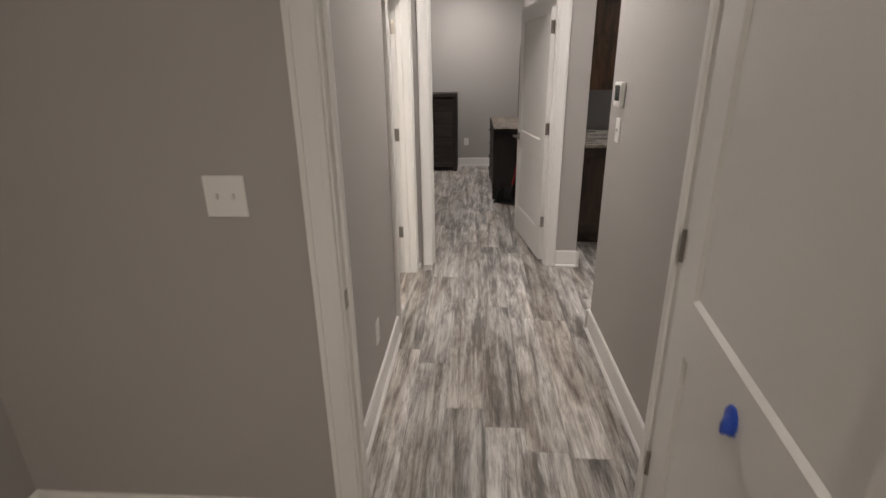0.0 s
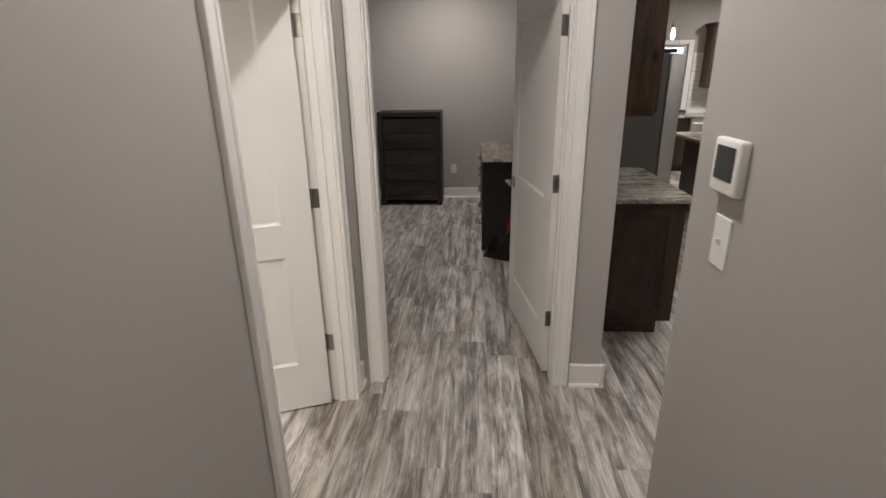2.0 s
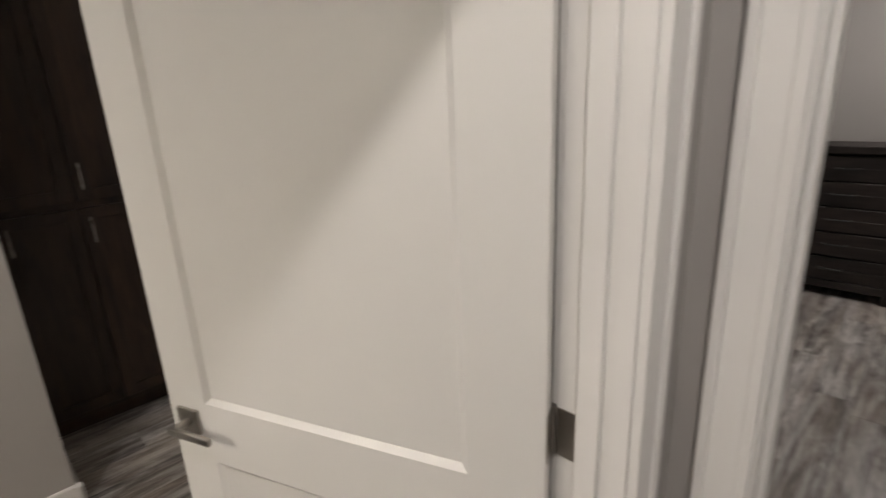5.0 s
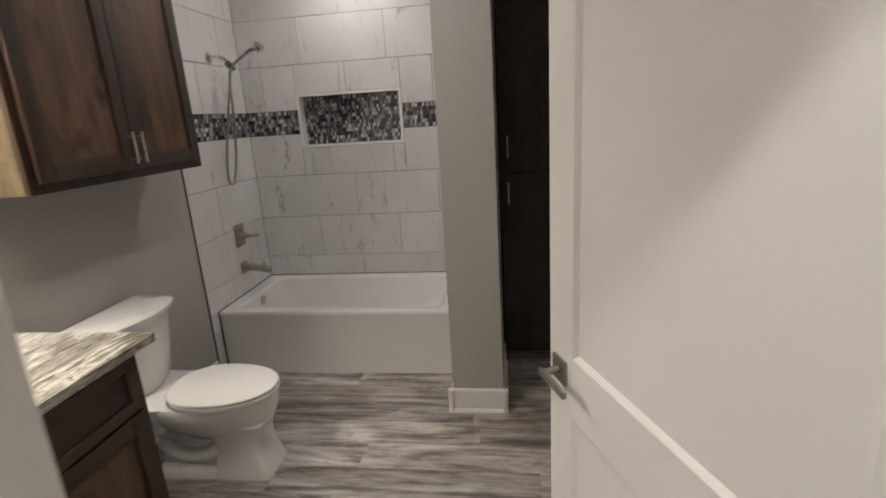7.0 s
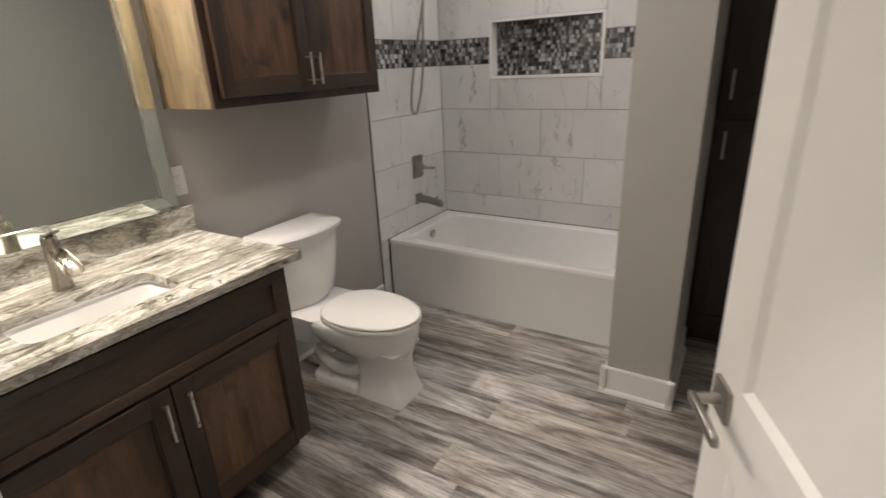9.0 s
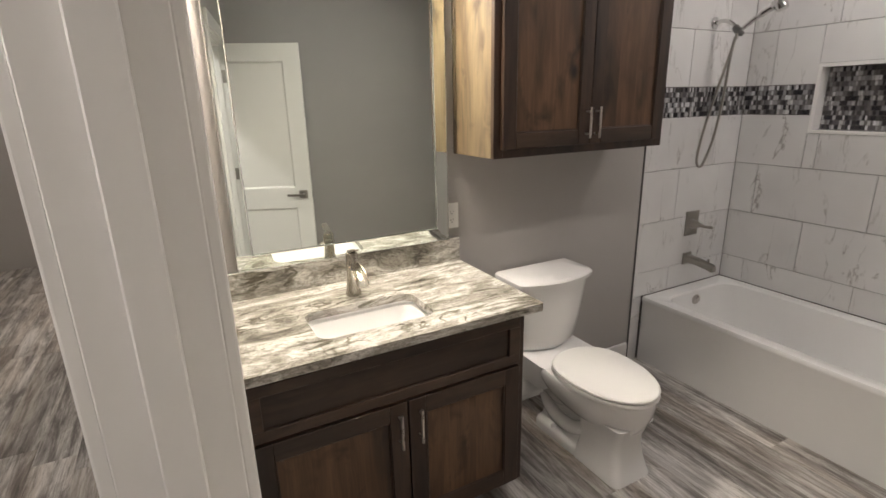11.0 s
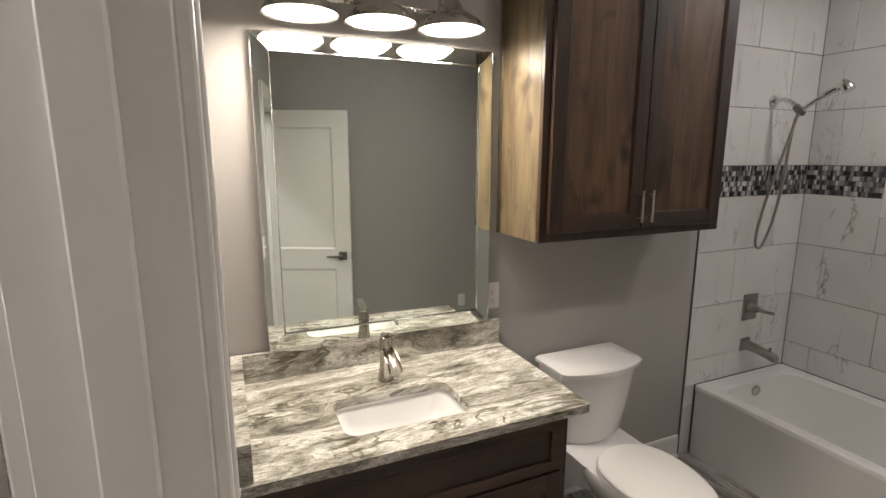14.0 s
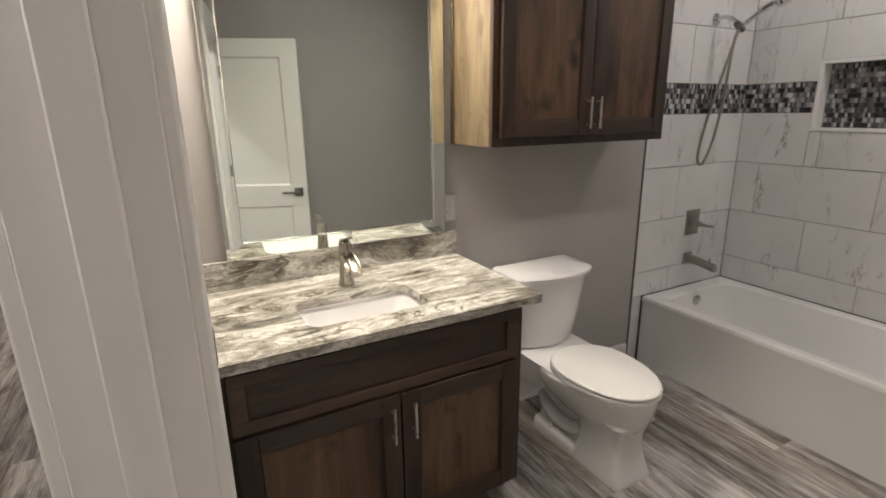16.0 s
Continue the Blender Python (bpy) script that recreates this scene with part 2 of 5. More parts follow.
M_ALDER_X = wood("alder_level", "x", (0.022, 0.0135, 0.009), (0.070, 0.041, 0.025))
M_ALDER_Y = wood("alder_deep", "y", (0.022, 0.0135, 0.009), (0.070, 0.041, 0.025))
M_ALDER_DARK = wood("alder_frame", "z", (0.015, 0.0090, 0.0060), (0.050, 0.0275, 0.0165), 0.4)
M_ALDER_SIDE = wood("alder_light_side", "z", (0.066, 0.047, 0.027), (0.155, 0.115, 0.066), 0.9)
M_ESPRESSO_X = wood("espresso_level", "x", (0.009, 0.0066, 0.0056), (0.036, 0.026, 0.022), 0.1, 0.5)
M_ESPRESSO_Z = wood("espresso_upright", "z", (0.008, 0.0058, 0.005), (0.022, 0.0165, 0.0145), 0.1, 0.5)
M_PLANKTOP = wood("patched_top", "y", (0.06, 0.048, 0.040), (0.26, 0.21, 0.172), 0.1, 0.5)
M_GRANITE = granite_material("streaked_granite", -0.14)
M_TILE = marble_tile_material("marble_tile")
M_MOSAIC = mosaic_material("glass_mosaic", False)
M_MOSAIC_REST = mosaic_material("glass_mosaic_rest", True)
M_STEEL = plain("stainless_steel", (0.70, 0.70, 0.69), 0.42, 1.0)
M_BLACK = plain("black_plastic", (0.02, 0.02, 0.02), 0.45)
M_RED = plain("red_handle", (0.38, 0.015, 0.02), 0.35)
M_BLUE = plain("blue_tape", (0.02, 0.07, 0.42), 0.5)
M_SCREEN = plain("lcd_screen", (0.055, 0.062, 0.058), 0.15)
M_CHAIR = plain("blue_chair", (0.05, 0.16, 0.30), 0.5)
M_SUBWAY = plain("white_subway_tile", (0.75, 0.75, 0.74), 0.15, 0.0, 0.03)
M_WHITEWOOD = wood("whitewashed_wood", "x", (0.58, 0.56, 0.53), (0.82, 0.80, 0.77), 0.1, 0.6)
M_BULB = glow("lit_bulb", (1.0, 0.86, 0.66), 28)
M_DIFFUSER = glow("lit_diffuser", (1.0, 0.90, 0.74), 16)
M_DOWN = glow("lit_downlight", (1.0, 0.93, 0.84), 10)

mir, nt, p = nodes_of("mirror_glass")
p.inputs["Base Color"].default_value = (0.89, 0.945, 0.905, 1)
p.inputs["Metallic"].default_value = 1.0
p.inputs["Roughness"].default_value = 0.005
M_MIRROR = mir
M_FAUCET = plain("warm_nickel", (0.44, 0.41, 0.36), 0.24, 1.0, 0.05)
M_SHOWER = plain("chrome", (0.66, 0.66, 0.65), 0.12, 1.0)
gl, nt, p = nodes_of("clear_glass")
p.inputs["Base Color"].default_value = (0.97, 0.98, 0.98, 1)
p.inputs["Roughness"].default_value = 0.01
p.inputs["Transmission Weight"].default_value = 1.0
p.inputs["IOR"].default_value = 1.02
M_GLASS = gl


# ---------- mesh helpers ----------
def box(bm, lo, hi, bev=0.0, seg=1):
    t = bmesh.new()
    bmesh.ops.create_cube(t, size=1.0)
    for v in t.verts:
        v.co = Vector([(a + b) / 2 + c * (b - a) for a, b, c in zip(lo, hi, v.co)])
    if bev > 0:
        bmesh.ops.bevel(t, geom=list(t.edges), offset=bev, segments=seg, affect="EDGES", profile=0.5)
    me = bpy.data.meshes.new("tmp")
    t.to_mesh(me)
    t.free()
    bm.from_mesh(me)
    bpy.data.meshes.remove(me)
    return bm


def boxes(*items, bev=0.0, seg=1):
    bm = bmesh.new()
    for lo, hi in items:
        box(bm, lo, hi, bev, seg)
    return bm


def tube(bm, path, radius, sides=12, cap=True):
    """A round bar along a list of points; radius is a number or one for each point."""
    pts = [Vector(q) for q in path]
    rad = radius if isinstance(radius, (list, tuple)) else [radius] * len(pts)
    rings, prev = [], None
    for i, q in enumerate(pts):
        d = (pts[min(i + 1, len(pts) - 1)] - pts[max(i - 1, 0)]).normalized()
        if prev is None:
            a = d.orthogonal().normalized()
        else:
            a = (prev - d * prev.dot(d)).normalized()
        prev = a
        b = d.cross(a)
        rings.append([bm.verts.new(q + (a * math.cos(k * math.tau / sides) + b * math.sin(k * math.tau / sides)) * rad[i]) for k in range(sides)])
    for r0, r1 in zip(rings, rings[1:]):
        for k in range(sides):
            bm.faces.new((r0[k], r0[(k + 1) % sides], r1[(k + 1) % sides], r1[k]))
    if cap:
        bm.faces.new(list(reversed(rings[0])))
        bm.faces.new(rings[-1])
    return bm


def loft(bm, rings, cap0=True, cap1=True):
    rr = [[bm.verts.new(q) for q in ring] for ring in rings]
    n = len(rr[0])
    for r0, r1 in zip(rr, rr[1:]):
        for k in range(n):
            bm.faces.new((r0[k], r0[(k + 1) % n], r1[(k + 1) % n], r1[k]))
    if cap0:
        bm.faces.new(list(reversed(rr[0])))
    if cap1:
        bm.faces.new(rr[-1])
    return bm


def rounded(x0, y0, x1, y1, r, z, n=6):
    pts = []
    for cx, cy, a0 in ((x1 - r, y1 - r, 0), (x0 + r, y1 - r, 90), (x0 + r, y0 + r, 180), (x1 - r, y0 + r, 270)):
        for k in range(n + 1):
            a = radians(a0 + 90 * k / n)
            pts.append((cx + r * math.cos(a), cy + r * math.sin(a), z))
    return pts


def smooth_path(pts, n=8):
    out, q = [], [Vector(a) for a in pts]
    for i in range(len(q) - 1):
        p0, p1, p2, p3 = q[max(i - 1, 0)], q[i], q[i + 1], q[min(i + 2, len(q) - 1)]
        for k in range(n):
            t = k / n
            out.append(0.5 * ((2 * p1) + (p2 - p0) * t + (2 * p0 - 5 * p1 + 4 * p2 - p3) * t * t + (3 * p1 - p0 - 3 * p2 + p3) * t ** 3))
    return out + [q[-1]]


def mesh_of(name, bm, mat, smooth=None):
    bmesh.ops.recalc_face_normals(bm, faces=bm.faces)
    me = bpy.data.meshes.new(name)
    if smooth:
        for f in bm.faces:
            f.smooth = True
        for e in bm.edges:
            if len(e.link_faces) == 2 and e.calc_face_angle(0) > radians(smooth):
                e.smooth = False
    bm.to_mesh(me)
    bm.free()
    me.materials.append(mat)
    return me


BASES = {}


def part(name, bm, mat, parent, label="", smooth=None):
    root = parent
    while root.parent:
        root = root.parent
    if root in BASES:
        bm.transform(BASES[root])
    ob = new(name, mesh_of(name, bm, mat, smooth))
    ob.parent = parent
    return tagged(ob, label)


def placed(name, label, category, at, group=""):
    """A thing whose parts are given in the place's own coordinates."""
    ob = thing(name, label, category, at, 0, group)
    BASES[ob] = Matrix.Translation(at).inverted()
    return ob


def thing(name, label, category, at=(0, 0, 0), rz=0, group=""):
    ob = new(name)
    ob.empty_display_size = 0.1
    ob.matrix_world = pose(*at, 0, 0, rz)
    return tagged(ob, label, category, group)


def structure(name, bm, mat, label, category, smooth=None):
    return tagged(new(name, mesh_of(name, bm, mat, smooth)), label, category, "", "structure")


def panelled(w, h, t, panels, depth=0.008, slope=0.012, x0=0.0, z0=0.0):
    """A slab from (x0, 0, z0) with recessed panels (xa, za, xb, zb) on both faces."""
    bm = bmesh.new()
    xs = sorted({x0, x0 + w} | {a for q in panels for a in (q[0], q[2])})
    zs = sorted({z0, z0 + h} | {a for q in panels for a in (q[1], q[3])})
    cache = {}

    def vert(x, y, z):
        key = (round(x, 5), round(y, 5), round(z, 5))
        if key not in cache:
            cache[key] = bm.verts.new((x, y, z))
        return cache[key]
    for y, s in ((0.0, 1), (t, -1)):
        for xa, xb in zip(xs, xs[1:]):
            for za, zb in zip(zs, zs[1:]):
                inside = any(q[0] - 1e-6 <= xa and xb <= q[2] + 1e-6 and q[1] - 1e-6 <= za and zb <= q[3] + 1e-6 for q in panels)
                if not inside:
                    bm.faces.new([vert(xa, y, za), vert(xb, y, za), vert(xb, y, zb), vert(xa, y, zb)])
        for xa, za, xb, zb in panels:
            px = [x for x in xs if xa - 1e-6 <= x <= xb + 1e-6]
            pz = [z for z in zs if za - 1e-6 <= z <= zb + 1e-6]
            d = y + s * depth
            inner = [vert(xa + slope, d, za + slope), vert(xb - slope, d, za + slope), vert(xb - slope, d, zb - slope), vert(xa + slope, d, zb - slope)]
            bm.faces.new(inner)
            bm.faces.new([vert(x, y, za) for x in px] + [inner[1], inner[0]])
            bm.faces.new([vert(xb, y, z) for z in pz] + [inner[2], inner[1]])
            bm.faces.new([vert(x, y, zb) for x in reversed(px)] + [inner[3], inner[2]])
            bm.faces.new([vert(xa, y, z) for z in reversed(pz)] + [inner[0], inner[3]])
    for xa, xb in zip(xs, xs[1:]):
        for z in (z0, z0 + h):
            bm.faces.new([vert(xa, 0, z), vert(xb, 0, z), vert(xb, t, z), vert(xa, t, z)])
    for za, zb in zip(zs, zs[1:]):
        for x in (x0, x0 + w):
            bm.faces.new([vert(x, 0, za), vert(x, 0, zb), vert(x, t, zb), vert(x, t, za)])
    bmesh.ops.recalc_face_normals(bm, faces=bm.faces)
    outer = [e for e in bm.edges if e.calc_face_angle(0) > radians(80)]
    bmesh.ops.bevel(bm, geom=outer, offset=0.0015, segments=1, affect="EDGES")
    return bm


# ---------- shell ----------
T = 0.115


def wall(name, lo, hi, holes, axis, label="greige painted drywall wall"):
    """A wall box cut by openings (a, b, z0, z1) along the axis."""
    k = 0 if axis == "x" else 1
    items, cuts = [], sorted(holes)
    pos = lo[k]

    def add(a, b, z0, z1):
        if b - a > 1e-4 and z1 - z0 > 1e-4:
            l, h = list(lo), list(hi)
            l[k], h[k], l[2], h[2] = a, b, z0, z1
            items.append((l, h))
    for a, b, z0, z1 in cuts:
        add(pos, a, lo[2], hi[2])
        add(a, b, lo[2], z0)
        add(a, b, z1, hi[2])
        pos = b
    add(pos, hi[k], lo[2], hi[2])
    return structure(name, boxes(*items), M_WALL, label, "wall")


HALL_L, HALL_R = 0.692, 1.885
BATH_E = 0.572
BATH_DOOR = (1.420, 2.327)
BED_DOOR = (0.825, 1.743)
ENTRY_DOOR = (0.775, 1.735)
HEAD = 2.045
wall("wall_bath_east", (BATH_E, -0.0088, 0), (HALL_L, 2.51, CEIL), [(BATH_DOOR[0] - 0.018, BATH_DOOR[1] + 0.018, 0, HEAD + 0.018)], "y")
wall("wall_entry", (HALL_L - 0.002, -0.055, 0), (8.2, 0.03, CEIL), [(ENTRY_DOOR[0] - 0.018, ENTRY_DOOR[1] + 0.018, 0, HEAD + 0.018)], "x")
wall("wall_hall_east", (HALL_R, 0.03, 0), (HALL_R + T, 1.445, CEIL), [], "y")
wall("wall_bedroom_south", (-2.715, 2.51, 0), (1.995, 2.625, CEIL), [(BED_DOOR[0] - 0.018, BED_DOOR[1] + 0.018, 0, HEAD + 0.018)], "x")
wall("wall_bedroom_east", (1.88, 2.625, 0), (1.995, 6.93, CEIL), [], "y")
wall("wall_bedroom_north", (-2.3, 6.93, 0), (1.995, 7.045, CEIL), [], "x")
wall("wall_bedroom_west", (-2.3, 2.625, 0), (-2.185, 6.93, CEIL), [], "y")
wall("wall_bath_south", (-2.715, -0.055, 0), (HALL_L - 0.0025, -0.009, CEIL), [], "x")
wall("wall_bath_west", (-2.80, -0.115, 0), (-2.685, 2.51, CEIL), [], "y")
wall("wall_tub_end", (-2.685, 1.545, 0), (-1.448, 1.812, CEIL), [], "x")
wall("wall_entry_west", (-0.545, -4.6, 0), (-0.43, -0.0552, CEIL), [], "y")
wall("wall_entry_south", (-0.6, -4.7, 0), (3.4, -4.6, CEIL), [], "x")
wall("wall_entry_east", (3.285, -4.6, 0), (3.4, -0.055, CEIL), [], "y")
wall("wall_kitchen_east", (8.2, -0.055, 0), (8.315, 9.3, CEIL), [], "y")
FRENCH = (5.70, 7.14)
KWIN = (3.72, 4.86)
wall("wall_kitchen_north", (1.995, 9.3, 0), (8.315, 9.415, CEIL), [(KWIN[0], KWIN[1], 1.06, 2.02), (FRENCH[0], FRENCH[1], 0, 1.99)], "x")
wall("wall_kitchen_west", (1.88, 7.045, 0), (1.995, 9.415, CEIL), [], "y")
structure("ceiling", boxes(((-2.8, -0.085, CEIL), (8.315, 9.415, CEIL + 0.12)), ((-0.545, -4.7, CEIL), (3.4, -0.0852, CEIL + 0.12))), M_CEIL, "white painted drywall ceiling", "ceiling")
structure("subfloor", boxes(((-2.8, -0.085, -0.12), (8.315, 9.415, -0.006)), ((-0.545, -4.7, -0.12), (3.4, -0.0852, -0.006))), M_DARKGAP, "dark subfloor under the planks", "floor")


def trim_run(name, segs, mat=M_TRIM, label="white painted baseboard with quarter-round shoe"):
    """Baseboard pieces: (x0, y0, x1, y1, nx, ny), on the wall line, facing (nx, ny)."""
    bm = bmesh.new()
    prof = [(0, 0), (0.027, 0), (0.027, 0.006), (0.021, 0.016), (0.014, 0.020), (0.014, 0.128), (0.009, 0.135), (0, 0.135)]
    for k, (x0, y0, x1, y1, nx, ny) in enumerate(segs):
        f = 1 - 0.012 * (k % 2)
        loft(bm, [[(x + nx * d * f, y + ny * d * f, z * f) for d, z in prof] for x, y in ((x0, y0), (x1, y1))])
    return structure(name, bm, mat, label, "baseboard")


CW = 0.085
trim_run("baseboard_hall_west", [(HALL_L, 0.03, HALL_L, BATH_DOOR[0] - CW - 0.004, 1, 0), (HALL_L, BATH_DOOR[1] + CW, HALL_L, 2.51, 1, 0)])
trim_run("baseboard_hall_east", [(HALL_R, 0.03, HALL_R, 1.4717, -1, 0), (HALL_R - 0.0267, 1.445, HALL_R + T + 0.0267, 1.445, 0, 1), (HALL_R + T, 0.03, HALL_R + T, 1.4717, 1, 0)])
trim_run("baseboard_stub", [(BED_DOOR[1] + CW + 0.005, 2.51, 2.0217, 2.51, 0, -1), (1.995, 2.4833, 1.995, 3.02, 1, 0)])
trim_run("baseboard_bedroom_north", [(-2.185, 6.93, 1.88, 6.93, 0, -1)])
trim_run("baseboard_bedroom_east", [(1.88, 2.625, 1.88, 6.93, -1, 0)])
trim_run("baseboard_bedroom_west", [(-2.185, 2.625, -2.185, 6.93, 1, 0)])
trim_run("baseboard_bath_south", [(-1.74, -0.009, -0.51, -0.009, 0, 1)])
trim_run("baseboard_tub_end", [(-1.448, 1.5183, -1.448, 1.8387, 1, 0), (-1.752, 1.545, -1.4213, 1.545, 0, -1), (-1.4485, 1.545, -1.4485, 1.812, -1, 0), (-2.0, 1.812, -1.4213, 1.812, 0, 1)])
trim_run("baseboard_bath_north", [(-2.0, 2.51, BATH_E, 2.51, 0, -1)])
trim_run("baseboard_entry", [(-0.43, -0.055, ENTRY_DOOR[0] - CW, -0.055, 0, -1), (-0.43, -4.6, -0.43, -0.055, 1, 0)])
trim_run("baseboard_kitchen", [(2.0, 9.3, FRENCH[0] - 0.09, 9.3, 0, -1), (FRENCH[1] + 0.09, 9.3, 8.2, 9.3, 0, -1), (8.2, 0.03, 8.2, 9.3, -1, 0)])


def doorway(name, lo, hi, axis, a, b, head, stop_at, low=1.0):
    """Jamb lining, stops and casings of an opening a..b through a wall of the planes lo and hi."""
    def bx(u0, u1, v0, v1, z0, z1):
        if axis == "x":
            return ((u0, v0, z0), (u1, v1, z1))
        return ((v0, u0, z0), (v1, u1, z1))
    jb = [bx(a - 0.018, a, lo - 0.001, hi + 0.001, 0, head + 0.018), bx(b, b + 0.018, lo - 0.001, hi + 0.001, 0, head + 0.018),
          bx(a, b, lo - 0.001, hi + 0.001, head, head + 0.018)]
    root = structure(name, boxes(*jb, bev=0.0015), M_TRIM, "white painted door frame with stepped casing", "door frame")
    s0, s1 = stop_at
    part("stop", boxes(bx(a, a + 0.011, s0, s1, 0, head), bx(b - 0.011, b, s0, s1, 0, head), bx(a + 0.011, b - 0.011, s0, s1, head - 0.011, head), bev=0.002), M_TRIM, root)
    for v, s in ((lo, -1), (hi, 1)):
        for u0, u1 in ((a - CW, a - 0.006), (b + 0.006, b + CW)):
            bm = bmesh.new()
            out = u0 if u0 < a else u1
            inn = u1 if u0 < a else u0
            sg = 1 if inn > out else -1
            for f0, f1, d in ((0.0, 0.018, 0.021), (0.016, 0.062, 0.014), (0.060, 0.079, 0.017)):
                ua, ub = sorted((out + sg * f0, out + sg * f1))
                vv = sorted((v, v + s * d * (low if s < 0 else 1.0)))
                box(bm, *bx(ua, ub, vv[0], vv[1], 0, head + CW), 0.003, 2)
            part("casing", bm, M_TRIM, root)
        bm = bmesh.new()
        vv = sorted((v, v + s * 0.0215))
        box(bm, *bx(a - CW - 0.004, b + CW + 0.004, vv[0], vv[1], head + 0.006, head + CW + 0.006), 0.003)
        part("head_casing", bm, M_TRIM, root)
    return root


doorway("door_frame_1", BATH_E, HALL_L, "y", *BATH_DOOR, HEAD, (0.61, 0.65), 0.85)
doorway("door_frame_2", 2.51, 2.625, "x", *BED_DOOR, HEAD, (2.545, 2.585))
doorway("door_frame_3", -0.055, 0.03, "x", *ENTRY_DOOR, HEAD, (-0.018, 0.012))
strike = part("strike_plate", boxes(((ENTRY_DOOR[0] + 0.0005, -0.052, 0.885), (ENTRY_DOOR[0] + 0.003, -0.022, 0.945)), bev=0.001), M_DARKNICKEL, bpy.data.objects["door_frame_3"])


def lever(root, w, y, s, toward, z=0.93):
    """A square-rose lever handle on the face y, pointing out along s."""
    x = w - 0.062
    h = part("handle", boxes(((x - 0.032, min(y, y + s * 0.009), z - 0.032), (x + 0.032, max(y, y + s * 0.009), z + 0.032)), bev=0.002), M_DARKNICKEL, root, "satin nickel lever handle")
    bm = bmesh.new()
    tube(bm, [(x, y + s * 0.008, z), (x, y + s * 0.05, z)], 0.010, 14)
    box(bm, (min(x + 0.012, x - toward * 0.115), min(y + s * 0.044, y + s * 0.057), z - 0.009), (max(x + 0.012, x - toward * 0.115), max(y + s * 0.044, y + s * 0.057), z + 0.009), 0.003, 2)
    part("lever", bm, M_DARKNICKEL, h, "", 40)


def door_leaf(name, label, pivot, angle, w, handle=True):
    root = tagged(thing(name, label, "door", (pivot[0], pivot[1], 0.012), angle), "", "", "", "structure")
    st = 0.118
    pans = [(st + 0.020, 0.255, w - st, 0.824), (st + 0.020, 0.982, w - st, 1.905)]
    part("leaf", panelled(w, 2.025, 0.035, pans, 0.009, 0.014), M_DOOR, root)
    for z in (0.335, 1.085, 1.812):
        bm = boxes(((-0.0022, 0.003, z - 0.045), (-0.0002, 0.033, z + 0.045)), bev=0.0005)
        tube(bm, [(-0.002, -0.004, z - 0.046), (-0.002, -0.004, z + 0.046)], 0.0065, 10)
        part("hinge", bm, M_DARKNICKEL, root, "satin nickel butt hinge", 40)
    if handle:
        lever(root, w, 0.0, -1, 1)
        lever(root, w, 0.035, 1, 1)
        part("latch", boxes(((w - 0.0005, 0.006, 0.90), (w + 0.001, 0.029, 0.956)), bev=0.0004), M_DARKNICKEL, root)
    return root


door_leaf("door_1", "white two-panel bathroom door standing open", (0.564, BATH_DOOR[1] - 0.006), 201.0, 0.895)
door_leaf("door_2", "white two-panel bedroom door standing open", (BED_DOOR[1] - 0.004, 2.623), 98.6, 0.90)
d3 = door_leaf("door_3", "white two-panel door standing open into the first room", (ENTRY_DOOR[1] - 0.004, -0.052), 263.0, 0.952)
for pivot_x, pivot_y, dx, dy, nm in ((BATH_E, BATH_DOOR[1], 1, 0, "door_frame_1"), (BED_DOOR[1], 2.625, 0, -1, "door_frame_2")):
    for z in (0.347, 1.097, 1.824):
        lo = (pivot_x + (0.002 if dx else -0.002), pivot_y - (0.002 if dx else 0.034), z - 0.045)
        hi = (pivot_x + (0.034 if dx else 0.0005), pivot_y - (-0.0005 if dx else 0.002), z + 0.045)
        part("hinge_plate", boxes((lo, hi), bev=0.0004), M_DARKNICKEL, bpy.data.objects[nm], "satin nickel hinge plate")


# ---------- bathroom ----------
def cab_door(root, x0, x1, z0, z1, y, frame=0.065, name="door"):
    """A shaker door, facing +y, its back on the plane y."""
    t = 0.021
    d = part(name, boxes(((x0, y, z0), (x1, y + 0.0088, z1)), bev=0.001), M_ALDER_Z, root)
    for a, b in ((x0, x0 + frame), (x1 - frame, x1)):
        part("stile", boxes(((a, y + 0.009, z0), (b, y + t, z1)), bev=0.0018), M_ALDER_DARK, d)
    for a, b in ((z0, z0 + frame), (z1 - frame, z1)):
        part("rail", boxes(((x0 + frame, y + 0.009, a), (x1 - frame, y + t - 0.0004, b)), bev=0.0018), M_ALDER_X, d)
    xs = [x0 + frame + (x1 - x0 - 2 * frame) * f for f in (0, 0.38, 0.71, 1)]
    for a, b in zip(xs, xs[1:]):
        part("panel_board", boxes(((a, y + 0.009, z0 + frame), (b, y + 0.0105, z1 - frame))), M_ALDER_Z, d)
    bead = 0.006
    bm = boxes(((x0 + frame, y + 0.011, z0 + frame), (x1 - frame, y + 0.0165, z0 + frame + bead)), ((x0 + frame, y + 0.011, z1 - frame - bead), (x1 - frame, y + 0.0165, z1 - frame)),
               ((x0 + frame, y + 0.011, z0 + frame + bead), (x0 + frame + bead, y + 0.0165, z1 - frame - bead)), ((x1 - frame - bead, y + 0.011, z0 + frame + bead), (x1 - frame, y + 0.0165, z1 - frame - bead)), bev=0.002)
    part("bead", bm, M_ALDER_X, d)
    return d


